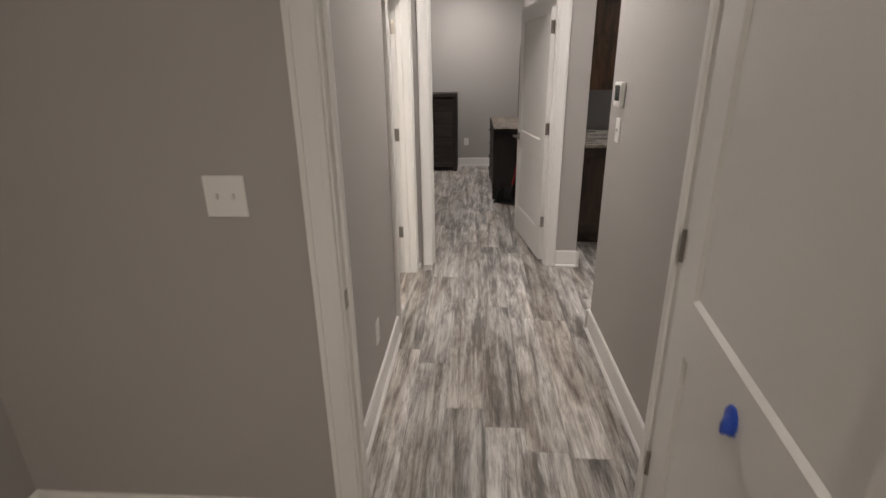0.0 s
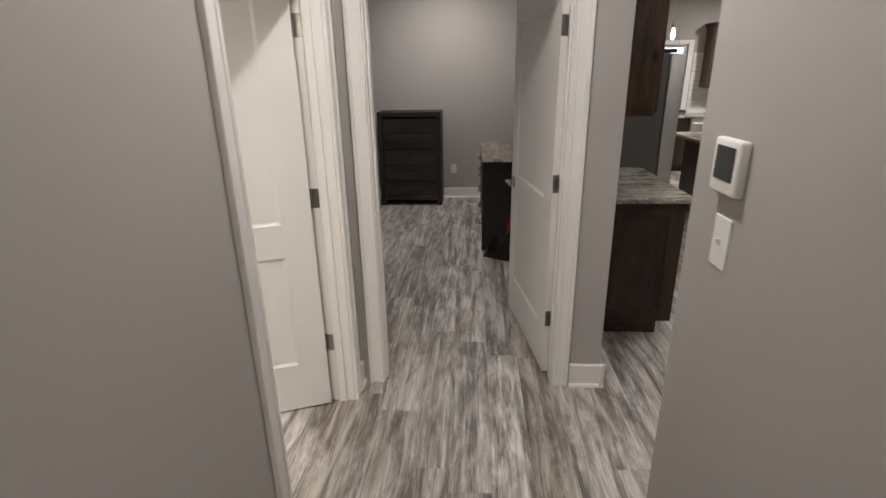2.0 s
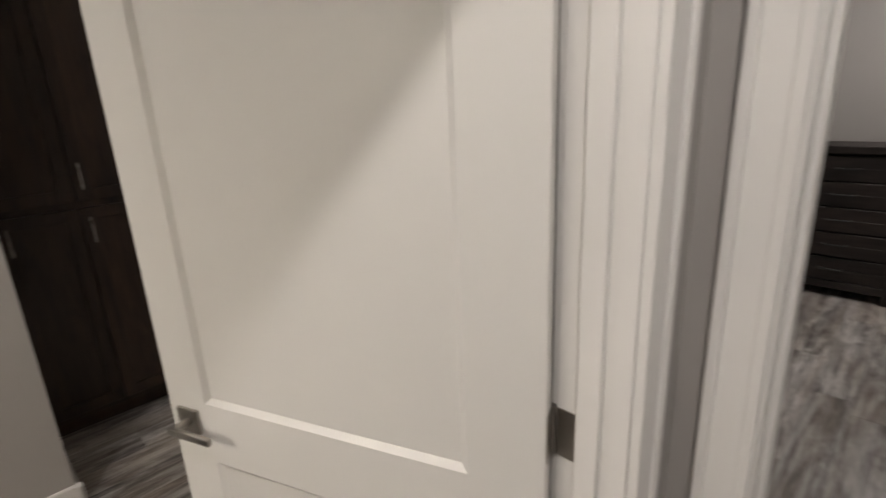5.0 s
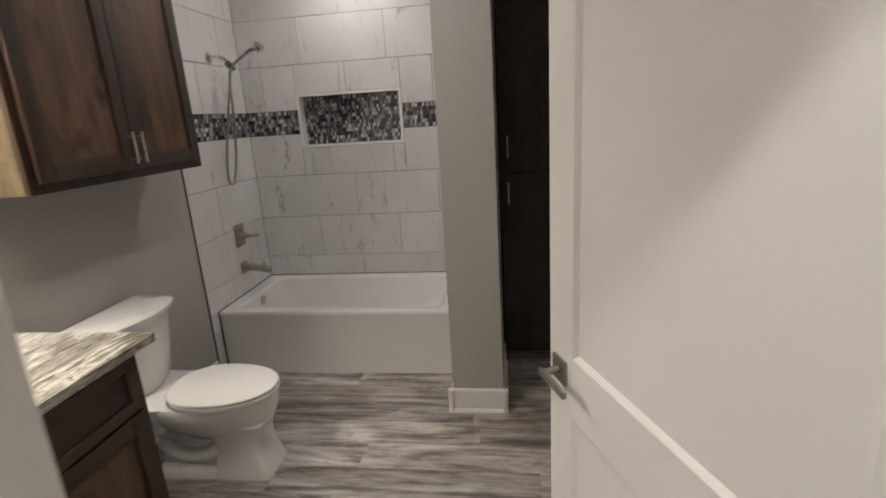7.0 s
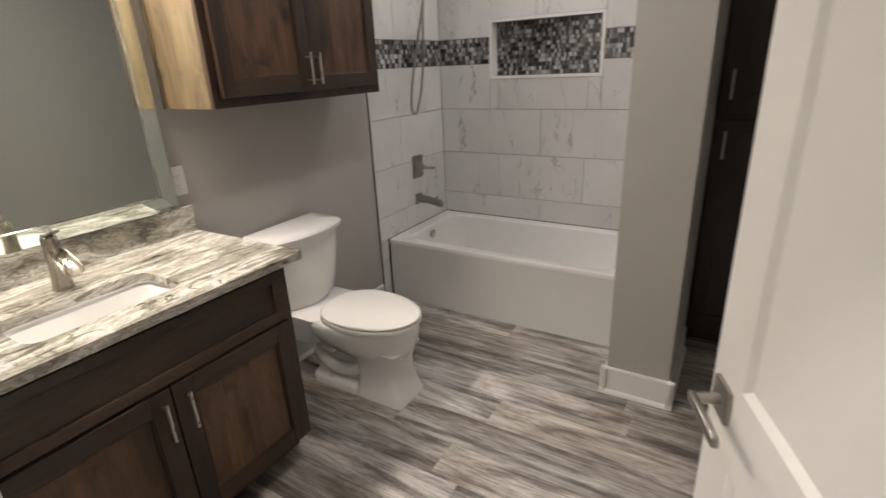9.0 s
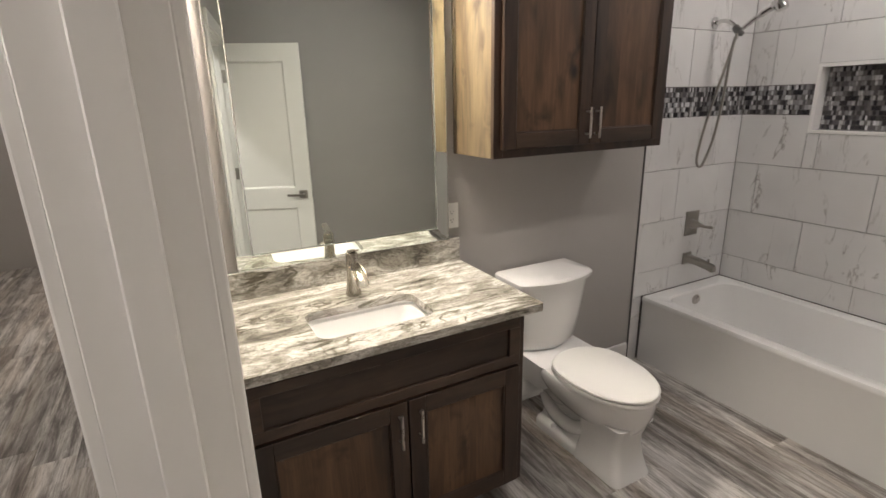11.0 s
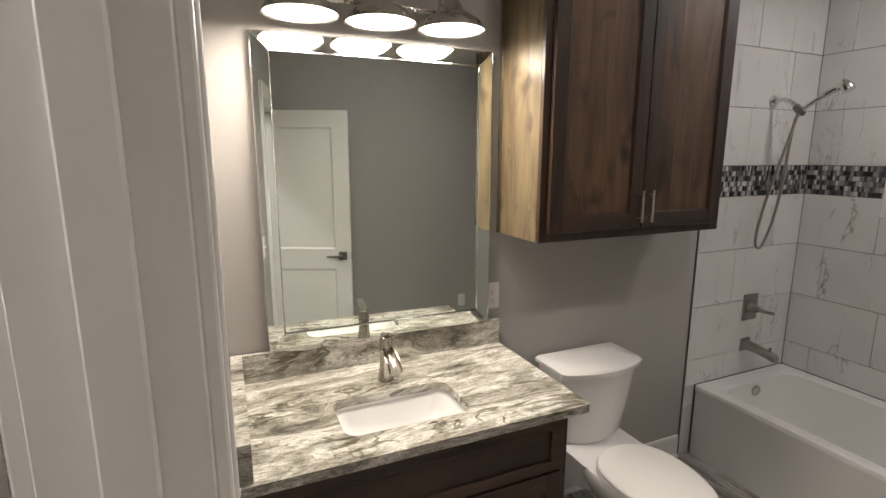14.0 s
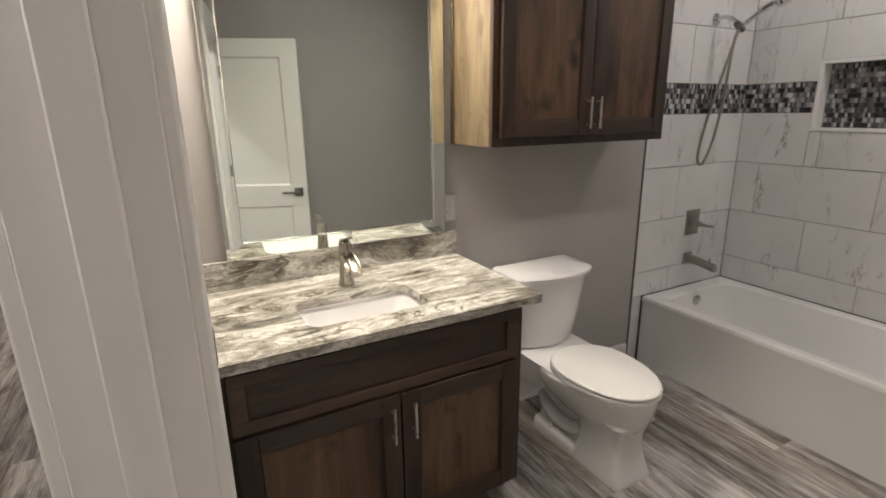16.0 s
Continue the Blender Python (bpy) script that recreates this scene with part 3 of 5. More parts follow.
def pull(parent, x, y, z, length=0.13, axis="z"):
    bm = bmesh.new()
    h = length / 2
    e = (0, 0, 1) if axis == "z" else (1, 0, 0)
    p = Vector((x, y, z))
    ev = Vector(e)
    o = Vector((0, 0.030, 0))
    tube(bm, [p + o - ev * h, p + o + ev * h], 0.0052, 10)
    for s in (-0.72, 0.72):
        tube(bm, [p + ev * h * s - Vector((0, 0.001, 0)), p + ev * h * s + o], 0.004, 8)
    part("pull", bm, M_NICKEL, parent, "brushed nickel bar pull", 40)


VX0, VX1 = -0.484, 0.555
van = placed("vanity_cabinet", "dark-stained knotty alder vanity with two doors", "vanity", (0.035, 0.29, 0))
part("body", boxes(((VX0, 0.0, 0.10), (VX0 + 0.018, 0.555, 0.862)), ((VX1 - 0.018, 0.0, 0.10), (VX1, 0.555, 0.862)),
                   ((VX0 + 0.018, 0.002, 0.10), (VX1 - 0.018, 0.553, 0.118)), ((VX0 + 0.018, 0.0, 0.118), (VX1 - 0.018, 0.008, 0.862)),
                   ((VX0, 0.0, 0.0), (VX0 + 0.018, 0.49, 0.0995)), bev=0.001), M_ALDER_DARK, van)
part("toe_kick", boxes(((VX0 + 0.018, 0.472, 0.0), (VX1, 0.488, 0.0995))), M_ALDER_X, van)
part("face_frame", boxes(((VX0, 0.5555, 0.10), (VX0 + 0.045, 0.575, 0.862)), ((VX1 - 0.045, 0.5555, 0.10), (VX1, 0.575, 0.862)),
                         ((VX0 + 0.045, 0.556, 0.10), (VX1 - 0.045, 0.5745, 0.135)), ((VX0 + 0.045, 0.556, 0.632), (VX1 - 0.045, 0.5745, 0.668)), ((VX0 + 0.045, 0.556, 0.826), (VX1 - 0.045, 0.5745, 0.862)), bev=0.001), M_ALDER_DARK, van)
dr = part("drawer_front", boxes(((VX0 + 0.032, 0.5755, 0.652), (VX1 - 0.032, 0.5965, 0.690)), ((VX0 + 0.032, 0.5755, 0.802), (VX1 - 0.032, 0.5965, 0.840)),
                                ((VX0 + 0.032, 0.5755, 0.690), (VX0 + 0.080, 0.5965, 0.802)), ((VX1 - 0.080, 0.5755, 0.690), (VX1 - 0.032, 0.5965, 0.802)), bev=0.0018), M_ALDER_X, van)
part("panel_board", boxes(((VX0 + 0.078, 0.5765, 0.688), (VX1 - 0.078, 0.586, 0.804))), M_ALDER_X, dr)
for x0, x1, hx in ((VX0 + 0.032, 0.012, -0.022), (0.017, VX1 - 0.032, 0.053)):
    dd = cab_door(van, x0, x1, 0.118, 0.640, 0.5755)
    pull(dd, hx - 0.002, 0.5965, 0.545)

top = placed("vanity_countertop", "streaked grey and white granite countertop with backsplash", "countertop", (0.03, 0.31, 0.862))
TX0, TX1, TY = -0.528, 0.570, 0.632


def slab_with_hole(x0, y0, x1, y1, hole, z0, z1):
    bm = bmesh.new()
    outer = rounded(x0, y0, x1, y1, 0.006, z1, 3)
    loops = []
    for pts in (outer, hole):
        vs = [bm.verts.new((q[0], q[1], z1)) for q in pts]
        es = [bm.edges.new((vs[i], vs[(i + 1) % len(vs)])) for i in range(len(vs))]
        loops.append((vs, es))
    bmesh.ops.triangle_fill(bm, use_beauty=True, edges=loops[0][1] + loops[1][1])
    topf = list(bm.faces)
    low = {}
    for vs, _ in loops:
        for v in vs:
            low[v] = bm.verts.new((v.co.x, v.co.y, z0))
    for f in topf:
        bm.faces.new([low[v] for v in reversed(f.verts)])
    for vs, _ in loops:
        for i in range(len(vs)):
            a, b = vs[i], vs[(i + 1) % len(vs)]
            bm.faces.new((a, b, low[b], low[a]))
    return bm


SX0, SX1, SY0, SY1 = -0.150, 0.268, 0.272, 0.512
part("slab", slab_with_hole(TX0, 0.002, TX1, TY, rounded(SX0, SY0, SX1, SY1, 0.045, 0), 0.8625, 0.893), M_GRANITE, top)
part("backsplash", boxes(((TX0, 0.001, 0.8935), (0.530, 0.021, 1.002)), bev=0.0015), M_GRANITE, top)
part("side_splash", boxes(((0.5305, 0.001, 0.8935), (0.570, 0.618, 1.002)), bev=0.0015), M_GRANITE, top)

sink = placed("sink_basin", "white ceramic undermount rectangular sink", "sink", (0.06, 0.39, 0.74))
bm = bmesh.new()
rings = []
for inset, z, r in ((-0.012, 0.8622, 0.05), (-0.012, 0.852, 0.05), (0.004, 0.846, 0.05), (0.014, 0.80, 0.055), (0.03, 0.765, 0.06), (0.075, 0.748, 0.06), (0.11, 0.744, 0.05)):
    rings.append(rounded(SX0 + inset, SY0 + inset * 0.7, SX1 - inset, SY1 - inset * 0.7, r if r < (SY1 - SY0) / 2 - inset else 0.03, z))
loft(bm, rings, False, True)
part("bowl", bm, M_CERAMIC, sink, "", 50)
bm = bmesh.new()
tube(bm, [(0.06, 0.392, 0.7445), (0.06, 0.392, 0.748)], [0.024, 0.020], 20)
part("drain", bm, M_NICKEL, sink, "brushed nickel drain", 40)

fau = placed("faucet", "brushed nickel waterfall faucet with open spout", "faucet", (0.045, 0.180, 0.893))
bm = bmesh.new()
rings = []
for z, hw, hd, yo in ((0.8932, 0.030, 0.030, 0), (0.90, 0.030, 0.030, 0), (0.94, 0.024, 0.024, 0), (0.98, 0.021, 0.022, 0.002), (1.01, 0.022, 0.024, 0.004), (1.035, 0.024, 0.027, 0.006), (1.045, 0.022, 0.024, 0.006)):
    rings.append([(0.045 + hw * math.cos(a), 0.180 + yo + hd * math.sin(a), z) for a in [k * math.tau / 20 for k in range(20)]])
loft(bm, rings)
part("column", bm, M_FAUCET, fau, "", 40)
bm = bmesh.new()
sec = []
for k in range(9):
    f = k / 8
    y = 0.190 + 0.105 * f
    zc = 1.026 - 0.052 * f * f
    w = 0.021 + 0.007 * f
    out = [(0.045 + w * math.cos(a), y, zc + 0.020 * math.sin(a)) for a in [math.pi + j * math.pi / 10 for j in range(11)]]
    inn = [(0.045 + (w - 0.004) * math.cos(a), y, zc + 0.016 * math.sin(a)) for a in [math.tau - j * math.pi / 10 for j in range(11)]]
    sec.append(out + inn)
loft(bm, sec)
part("spout", bm, M_FAUCET, fau, "", 40)
bm = bmesh.new()
tube(bm, [(0.045, 0.186, 1.044), (0.045, 0.186, 1.064), (0.045, 0.186, 1.070)], [0.023, 0.022, 0.014], 18)
loft(bm, [[(0.045 + sx * w, 0.186 + y, 1.066 + z) for sx, z in ((-1, z0), (1, z0), (1, z0 + 0.006), (-1, z0 + 0.006))] for y, w, z0 in ((-0.020, 0.013, 0.0), (0.025, 0.014, 0.008), (0.060, 0.013, 0.020), (0.072, 0.009, 0.024))])
part("lever", bm, M_FAUCET, fau, "", 40)

mirr = placed("vanity_mirror", "large frameless mirror bordered by mitred mirror strips", "mirror", (-0.016, 0.012, 0.998))
MX0, MX1, MZ0, MZ1, MB = -0.466, 0.436, 1.0035, 2.113, 0.058
part("backing", boxes(((MX0 + 0.003, -0.0085, MZ0 + 0.003), (MX1 - 0.003, 0.006, MZ1 - 0.003))), M_DARKGAP, mirr)
part("pane", boxes(((MX0 + MB, 0.0065, MZ0 + MB), (MX1 - MB, 0.0115, MZ1 - MB))), M_MIRROR, mirr)


def border(a, b, c, d):
    bm = bmesh.new()
    front = [bm.verts.new(q) for q in (a, b, c, d)]
    back = [bm.verts.new((q[0], 0.0062, q[2])) for q in (a, b, c, d)]
    bm.faces.new(front)
    bm.faces.new(list(reversed(back)))
    for i in range(4):
        bm.faces.new((front[i], front[(i + 1) % 4], back[(i + 1) % 4], back[i]))
    return bm


yo, yi, g = 0.0120, 0.0165, 0.0008
o = [(MX0, yo, MZ0), (MX1, yo, MZ0), (MX1, yo, MZ1), (MX0, yo, MZ1)]
i4 = [(MX0 + MB, yi, MZ0 + MB), (MX1 - MB, yi, MZ0 + MB), (MX1 - MB, yi, MZ1 - MB), (MX0 + MB, yi, MZ1 - MB)]
for k in range(4):
    a, b, c, d = o[k], o[(k + 1) % 4], i4[(k + 1) % 4], i4[k]
    part("border_strip", border(a, b, c, d), M_MIRROR, mirr, "slanted mirror strip")
bm = bmesh.new()
for ring, y0, w in ((i4, 0.0168, 0.0022), (o, 0.0120, 0.0018)):
    for k in range(4):
        q0, q1 = Vector(ring[k]), Vector(ring[(k + 1) % 4])
        q0.y = q1.y = y0
        tube(bm, [q0, q1], w, 6)
for k in range(4):
    tube(bm, [Vector(o[k]) + Vector((0, 0.0004, 0)), Vector(i4[k]) + Vector((0, 0.0004, 0))], 0.0012, 6)
part("ground_edge", bm, M_SHOWER, mirr, "bright polished glass edges")
mirr.rotation_euler.z = radians(-1.0)
mirr.location.y += 0.0080

vl = placed("vanity_light", "nickel three-lamp vanity light with barn shades, lit", "wall light", (0.03, 0.0, 2.30))
bm = bmesh.new()
tube(bm, [(0.03, -0.009, 2.285), (0.03, 0.012, 2.285), (0.03, 0.02, 2.285)], [0.062, 0.062, 0.05], 28)
part("canopy", bm, M_NICKEL, vl, "", 40)
bm = bmesh.new()
tube(bm, [(0.03, 0.012, 2.285), (0.03, 0.052, 2.285)], 0.010, 12)
tube(bm, [(-0.30, 0.052, 2.225), (0.36, 0.052, 2.225)], 0.008, 12)
tube(bm, [(0.03, 0.052, 2.29), (0.03, 0.052, 2.22)], 0.009, 12)
for x in (-0.305, 0.365):
    tube(bm, [(x - 0.006, 0.052, 2.225), (x + 0.006, 0.052, 2.225)], 0.014, 12)
part("bar", bm, M_NICKEL, vl, "", 40)
for x in (0.288, 0.03, -0.228):
    bm = bmesh.new()
    tube(bm, smooth_path([(x, 0.052, 2.225), (x, 0.060, 2.30), (x, 0.11, 2.345), (x, 0.155, 2.33), (x, 0.155, 2.27)], 5), 0.007, 10)
    part("arm", bm, M_NICKEL, vl, "", 40)
    bm = bmesh.new()
    prof = ((0.024, 2.285), (0.026, 2.235), (0.036, 2.222), (0.044, 2.205), (0.072, 2.188), (0.104, 2.168), (0.118, 2.146), (0.119, 2.140), (0.115, 2.140), (0.100, 2.163), (0.068, 2.182), (0.040, 2.198), (0.02, 2.205))
    rings = [[(x + r * math.cos(k * math.tau / 28), 0.155 + r * math.sin(k * math.tau / 28), z) for k in range(28)] for r, z in prof]
    loft(bm, rings)
    sh = part("shade", bm, M_NICKEL, vl, "brushed nickel barn shade", 40)
    bm = bmesh.new()
    rings = [[(x + r * math.cos(k * math.tau / 24), 0.155 + r * math.sin(k * math.tau / 24), z) for k in range(24)] for r, z in ((0.112, 2.1455), (0.108, 2.143), (0.06, 2.1385), (0.01, 2.1375))]
    loft(bm, rings)
    part("diffuser", bm, M_DIFFUSER, sh, "glowing white diffuser", 40)

UX0, UX1, UZ0, UZ1 = -1.488, -0.525, 1.385, 2.47
up = placed("wall_cabinet", "dark-stained knotty alder cabinet hung above the toilet", "cabinet", (-1.01, 0.15, 1.385))
part("body", boxes(((UX0, -0.008, UZ0 + 0.012), (UX1 - 0.019, 0.278, UZ1))), M_ALDER_DARK, up)
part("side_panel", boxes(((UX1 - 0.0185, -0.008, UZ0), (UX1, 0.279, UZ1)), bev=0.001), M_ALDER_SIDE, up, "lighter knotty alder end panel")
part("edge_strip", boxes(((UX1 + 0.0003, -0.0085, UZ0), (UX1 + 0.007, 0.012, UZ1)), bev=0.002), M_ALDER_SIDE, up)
part("face_frame", boxes(((UX0, 0.2795, UZ0), (UX0 + 0.045, 0.30, UZ1)), ((UX1 - 0.045, 0.2795, UZ0), (UX1, 0.30, UZ1)), ((UX0 + 0.045, 0.280, UZ0), (UX1 - 0.045, 0.2995, UZ0 + 0.05)), ((UX0 + 0.045, 0.280, UZ1 - 0.06), (UX1 - 0.045, 0.2995, UZ1)), bev=0.001), M_ALDER_DARK, up)
part("bottom", boxes(((UX0 + 0.001, -0.008, UZ0 + 0.001), (UX1 - 0.019, 0.279, UZ0 + 0.0115))), M_ALDER_X, up)
for x0, x1, hx in ((UX0 + 0.03, -1.0105, -1.035), (-1.0065, UX1 - 0.03, -0.982)):
    dd = cab_door(up, x0, x1, UZ0 + 0.035, UZ1 - 0.04, 0.3005, 0.062)
    pull(dd, hx, 0.3215, UZ0 + 0.125, 0.128)


def outlet(name, label, at, rz, kind="duplex", w=0.072, h=0.118):
    """A wall plate whose face looks along local -y, on the plane y = 0."""
    root = thing(name, label, "outlet" if kind == "duplex" else "light switch", at, rz)
    part("plate", boxes(((-w / 2, -0.0055, -h / 2), (w / 2, 0.0, h / 2)), bev=0.0025, seg=2), M_WHITE, root)
    if kind == "duplex":
        part("insert", boxes(((-0.0165, -0.0075, -0.0335), (0.0165, -0.0055, 0.0335)), bev=0.001), M_WHITE, root)
        for z in (-0.019, 0.019):
            part("slot", boxes(((-0.008, -0.0079, z - 0.004), (-0.0062, -0.0075, z + 0.005)), ((0.0062, -0.0079, z - 0.003), (0.008, -0.0075, z + 0.004)), ((-0.002, -0.0079, z - 0.012), (0.002, -0.0075, z - 0.008))), M_DARKGAP, root)
    else:
        n = max(1, round(w / 0.06) if w > 0.1 else 1)
        for k in range(n):
            x = (k - (n - 1) / 2) * 0.046
            bm = bmesh.new()
            loft(bm, [[(x + sx * 0.0045, -0.005, sz * 0.009) for sx, sz in ((-1, -1), (1, -1), (1, 1), (-1, 1))], [(x + sx * 0.0035, -0.016, 0.006 + sz * 0.004) for sx, sz in ((-1, -1), (1, -1), (1, 1), (-1, 1))]])
            part("toggle", bm, M_WHITE, root)
    for z in (-0.045, 0.045):
        if kind == "duplex" and w < 0.1:
            z *= 0.001
            bm = bmesh.new()
            tube(bm, [(0, -0.0074, z), (0, -0.0081, z)], 0.0028, 10)
        else:
            bm = bmesh.new()
            tube(bm, [(0, -0.0050, z), (0, -0.0062, z)], 0.0028, 10)
        part("screw", bm, M_WHITE, root)
        if kind == "duplex":
            break
    return root


outlet("wall_outlet", "white duplex outlet on the wall beside the mirror", (-0.502, -0.009, 1.104), 180)
outlet("wall_outlet", "white duplex outlet low on the grey wall", (-1.44, 2.51, 0.31), 0)
outlet("light_switch", "white toggle switch plate beside the bathroom door", (BATH_E, 1.10, 1.20), 270, "toggle")
outlet("wall_outlet", "white duplex outlet low in the hallway", (HALL_L, 0.747, 0.36), 90)
outlet("wall_outlet", "white duplex outlet above the bedroom baseboard", (1.03, 6.93, 0.40), 0)
outlet("light_switch", "white double toggle switch plate beside the first doorway", (0.468, -0.055, 1.235), 0, "toggle", 0.118, 0.118)
outlet("light_switch", "white single toggle switch plate under the thermostat", (HALL_R, 1.258, 1.25), 270, "toggle", 0.075, 0.120)

th = thing("thermostat", "white programmable thermostat with a grey screen", "thermostat", (HALL_R, 1.258, 1.424), 270)
part("case", boxes(((-0.058, -0.024, -0.060), (0.058, 0.0, 0.060)), bev=0.007, seg=3), M_WHITE, th, "", 40)
part("screen", boxes(((-0.042, -0.0255, -0.030), (0.042, -0.0242, 0.044)), bev=0.0006), M_SCREEN, th, "grey lcd screen")
part("indicator", boxes(((0.030, -0.0250, -0.0505), (0.036, -0.0241, -0.0475)), bev=0.0003), glow("red_indicator", (1.0, 0.05, 0.04), 1.5), th, "tiny red indicator lamp")

# toilet
TCX = -0.965
wc = placed("toilet", "white two-piece toilet with its lid closed", "toilet", (TCX, 0.42, 0))


def egg(cx, y0, y1, hw, z, n=28, square=0.0):
    """An oval outline, long in y, blunter at the back."""
    pts = []
    cy = y0 + (y1 - y0) * 0.42
    for k in range(n):
        a = k * math.tau / n
        c, s = math.cos(a), math.sin(a)
        e = 1.0 - square
        px = hw * math.copysign(abs(c) ** e, c)
        py = (y1 - cy) * s if s > 0 else (cy - y0) * math.copysign(abs(s) ** 0.75, s)
        pts.append((cx + px, cy + py, z))
    return pts


bm = bmesh.new()
loft(bm, [egg(TCX, 0.33, 0.690, 0.070, 0.185), egg(TCX, 0.28, 0.735, 0.108, 0.225), egg(TCX, 0.22, 0.775, 0.152, 0.28), egg(TCX, 0.18, 0.794, 0.178, 0.335), egg(TCX, 0.17, 0.799, 0.185, 0.372), egg(TCX, 0.17, 0.798, 0.184, 0.390), egg(TCX, 0.175, 0.794, 0.180, 0.398)])
part("bowl", bm, M_CERAMIC, wc, "", 60)
bm = bmesh.new()
loft(bm, [rounded(TCX - w, y0, TCX + w, y1, 0.038, z) for w, y0, y1, z in ((0.112, 0.475, 0.758, 0.001), (0.112, 0.475, 0.758, 0.016), (0.106, 0.48, 0.748, 0.035), (0.096, 0.49, 0.733, 0.09), (0.090, 0.49, 0.722, 0.15), (0.091, 0.48, 0.722, 0.20), (0.101, 0.46, 0.738, 0.245), (0.112, 0.44, 0.752, 0.275))])
part("pedestal", bm, M_CERAMIC, wc, "", 35)
bm = bmesh.new()
loft(bm, [rounded(TCX - w, y0, TCX + w, 0.52, 0.045, z) for w, y0, z in ((0.112, 0.195, 0.001), (0.112, 0.195, 0.030), (0.106, 0.20, 0.044), (0.094, 0.21, 0.052))])
part("foot", bm, M_CERAMIC, wc, "", 35)
bm = bmesh.new()
loft(bm, [rounded(TCX - w, y0, TCX + w, y1, 0.03, z) for w, y0, y1, z in ((0.072, 0.20, 0.51, 0.045), (0.052, 0.20, 0.51, 0.10), (0.050, 0.18, 0.51, 0.17), (0.070, 0.14, 0.50, 0.26), (0.115, 0.10, 0.46, 0.335))])
part("neck", bm, M_CERAMIC, wc, "", 50)
for s in (-1, 1):
    bm = bmesh.new()
    low_run = smooth_path([(TCX + s * 0.060, 0.51, 0.145), (TCX + s * 0.066, 0.44, 0.105), (TCX + s * 0.068, 0.35, 0.098), (TCX + s * 0.062, 0.27, 0.125), (TCX + s * 0.05, 0.22, 0.17)], 5)
    tube(bm, low_run, [0.034] * len(low_run), 14)
    high_run = smooth_path([(TCX + s * 0.080, 0.46, 0.285), (TCX + s * 0.072, 0.40, 0.235), (TCX + s * 0.064, 0.33, 0.200), (TCX + s * 0.052, 0.25, 0.205)], 5)
    tube(bm, high_run, [0.027] * len(high_run), 12)
    part("trapway", bm, M_CERAMIC, wc, "moulded trapway relief", 60)
bm = bmesh.new()
loft(bm, [rounded(TCX - 0.15, 0.03, TCX + 0.15, 0.30, 0.05, 0.25), rounded(TCX - 0.17, 0.02, TCX + 0.17, 0.34, 0.05, 0.34), rounded(TCX - 0.18, 0.015, TCX + 0.18, 0.36, 0.04, 0.3995)])
part("deck", bm, M_CERAMIC, wc, "", 50)
bm = bmesh.new()
loft(bm, [egg(TCX, 0.305, 0.800, 0.186, 0.4005, square=0.05), egg(TCX, 0.300, 0.806, 0.190, 0.408, square=0.05), egg(TCX, 0.305, 0.802, 0.187, 0.419, square=0.05)])
part("seat", bm, M_WHITE, wc, "", 50)
bm = bmesh.new()
loft(bm, [egg(TCX, 0.309, 0.797, 0.182, 0.4235, square=0.05), egg(TCX, 0.303, 0.804, 0.188, 0.4265, square=0.05), egg(TCX, 0.302, 0.805, 0.189, 0.431, square=0.05), egg(TCX, 0.305, 0.802, 0.186, 0.4355, square=0.05), egg(TCX, 0.315, 0.792, 0.177, 0.4375, square=0.05), egg(TCX, 0.40, 0.70, 0.10, 0.4385, square=0.05)])
part("lid", bm, M_WHITE, wc, "", 50)


def tank_ring(hw, front, z, back=0.012, n=10):
    bow, side = 0.050, 0.020
    pts = [(TCX + hw, back, z), (TCX + hw, front - bow - side, z)]
    for k in range(n + 1):
        f = k / n
        pts.append((TCX + hw - 0.018 - (2 * hw - 0.036) * f, front - bow + bow * math.sin(math.pi * f) ** 0.9, z))
    pts += [(TCX - hw, front - bow - side, z), (TCX - hw, back, z)]
    return pts


bm = bmesh.new()
loft(bm, [tank_ring(0.165, 0.205, 0.40), tank_ring(0.178, 0.22, 0.42), tank_ring(0.195, 0.235, 0.55), tank_ring(0.213, 0.255, 0.752)])
part("tank", bm, M_CERAMIC, wc, "", 40)
bm = bmesh.new()
loft(bm, [tank_ring(0.214, 0.26, 0.7535, 0.006), tank_ring(0.226, 0.275, 0.760, 0.004), tank_ring(0.227, 0.277, 0.778, 0.004), tank_ring(0.216, 0.266, 0.790, 0.010), tank_ring(0.15, 0.20, 0.797, 0.05)])
part("tank_lid", bm, M_CERAMIC, wc, "", 40)
bm = bmesh.new()
tube(bm, [(TCX + 0.205, 0.20, 0.715), (TCX + 0.235, 0.20, 0.715)], 0.011, 12)
tube(bm, [(TCX + 0.233, 0.195, 0.715), (TCX + 0.238, 0.255, 0.708)], [0.008, 0.006], 10)
part("flush_lever", bm, M_NICKEL, wc, "brushed nickel flush lever", 40)
for s in (-1, 1):
    bm = bmesh.new()
    tube(bm, [(TCX + s * 0.090, 0.33, 0.046), (TCX + s * 0.090, 0.33, 0.064), (TCX + s * 0.090, 0.33, 0.070)], [0.014, 0.012, 0.006], 12)
    part("bolt_cap", bm, M_CERAMIC, wc, "", 40)
bm = bmesh.new()
tube(bm, smooth_path([(TCX + 0.26, 0.0, 0.16), (TCX + 0.26, 0.05, 0.16), (TCX + 0.235, 0.07, 0.26), (TCX + 0.15, 0.09, 0.40)], 6), 0.006, 8)
tube(bm, [(TCX + 0.26, 0.03, 0.16), (TCX + 0.26, 0.075, 0.16)], 0.012, 10)
tube(bm, [(TCX + 0.26, -0.008, 0.16), (TCX + 0.26, 0.0, 0.16)], 0.028, 16)
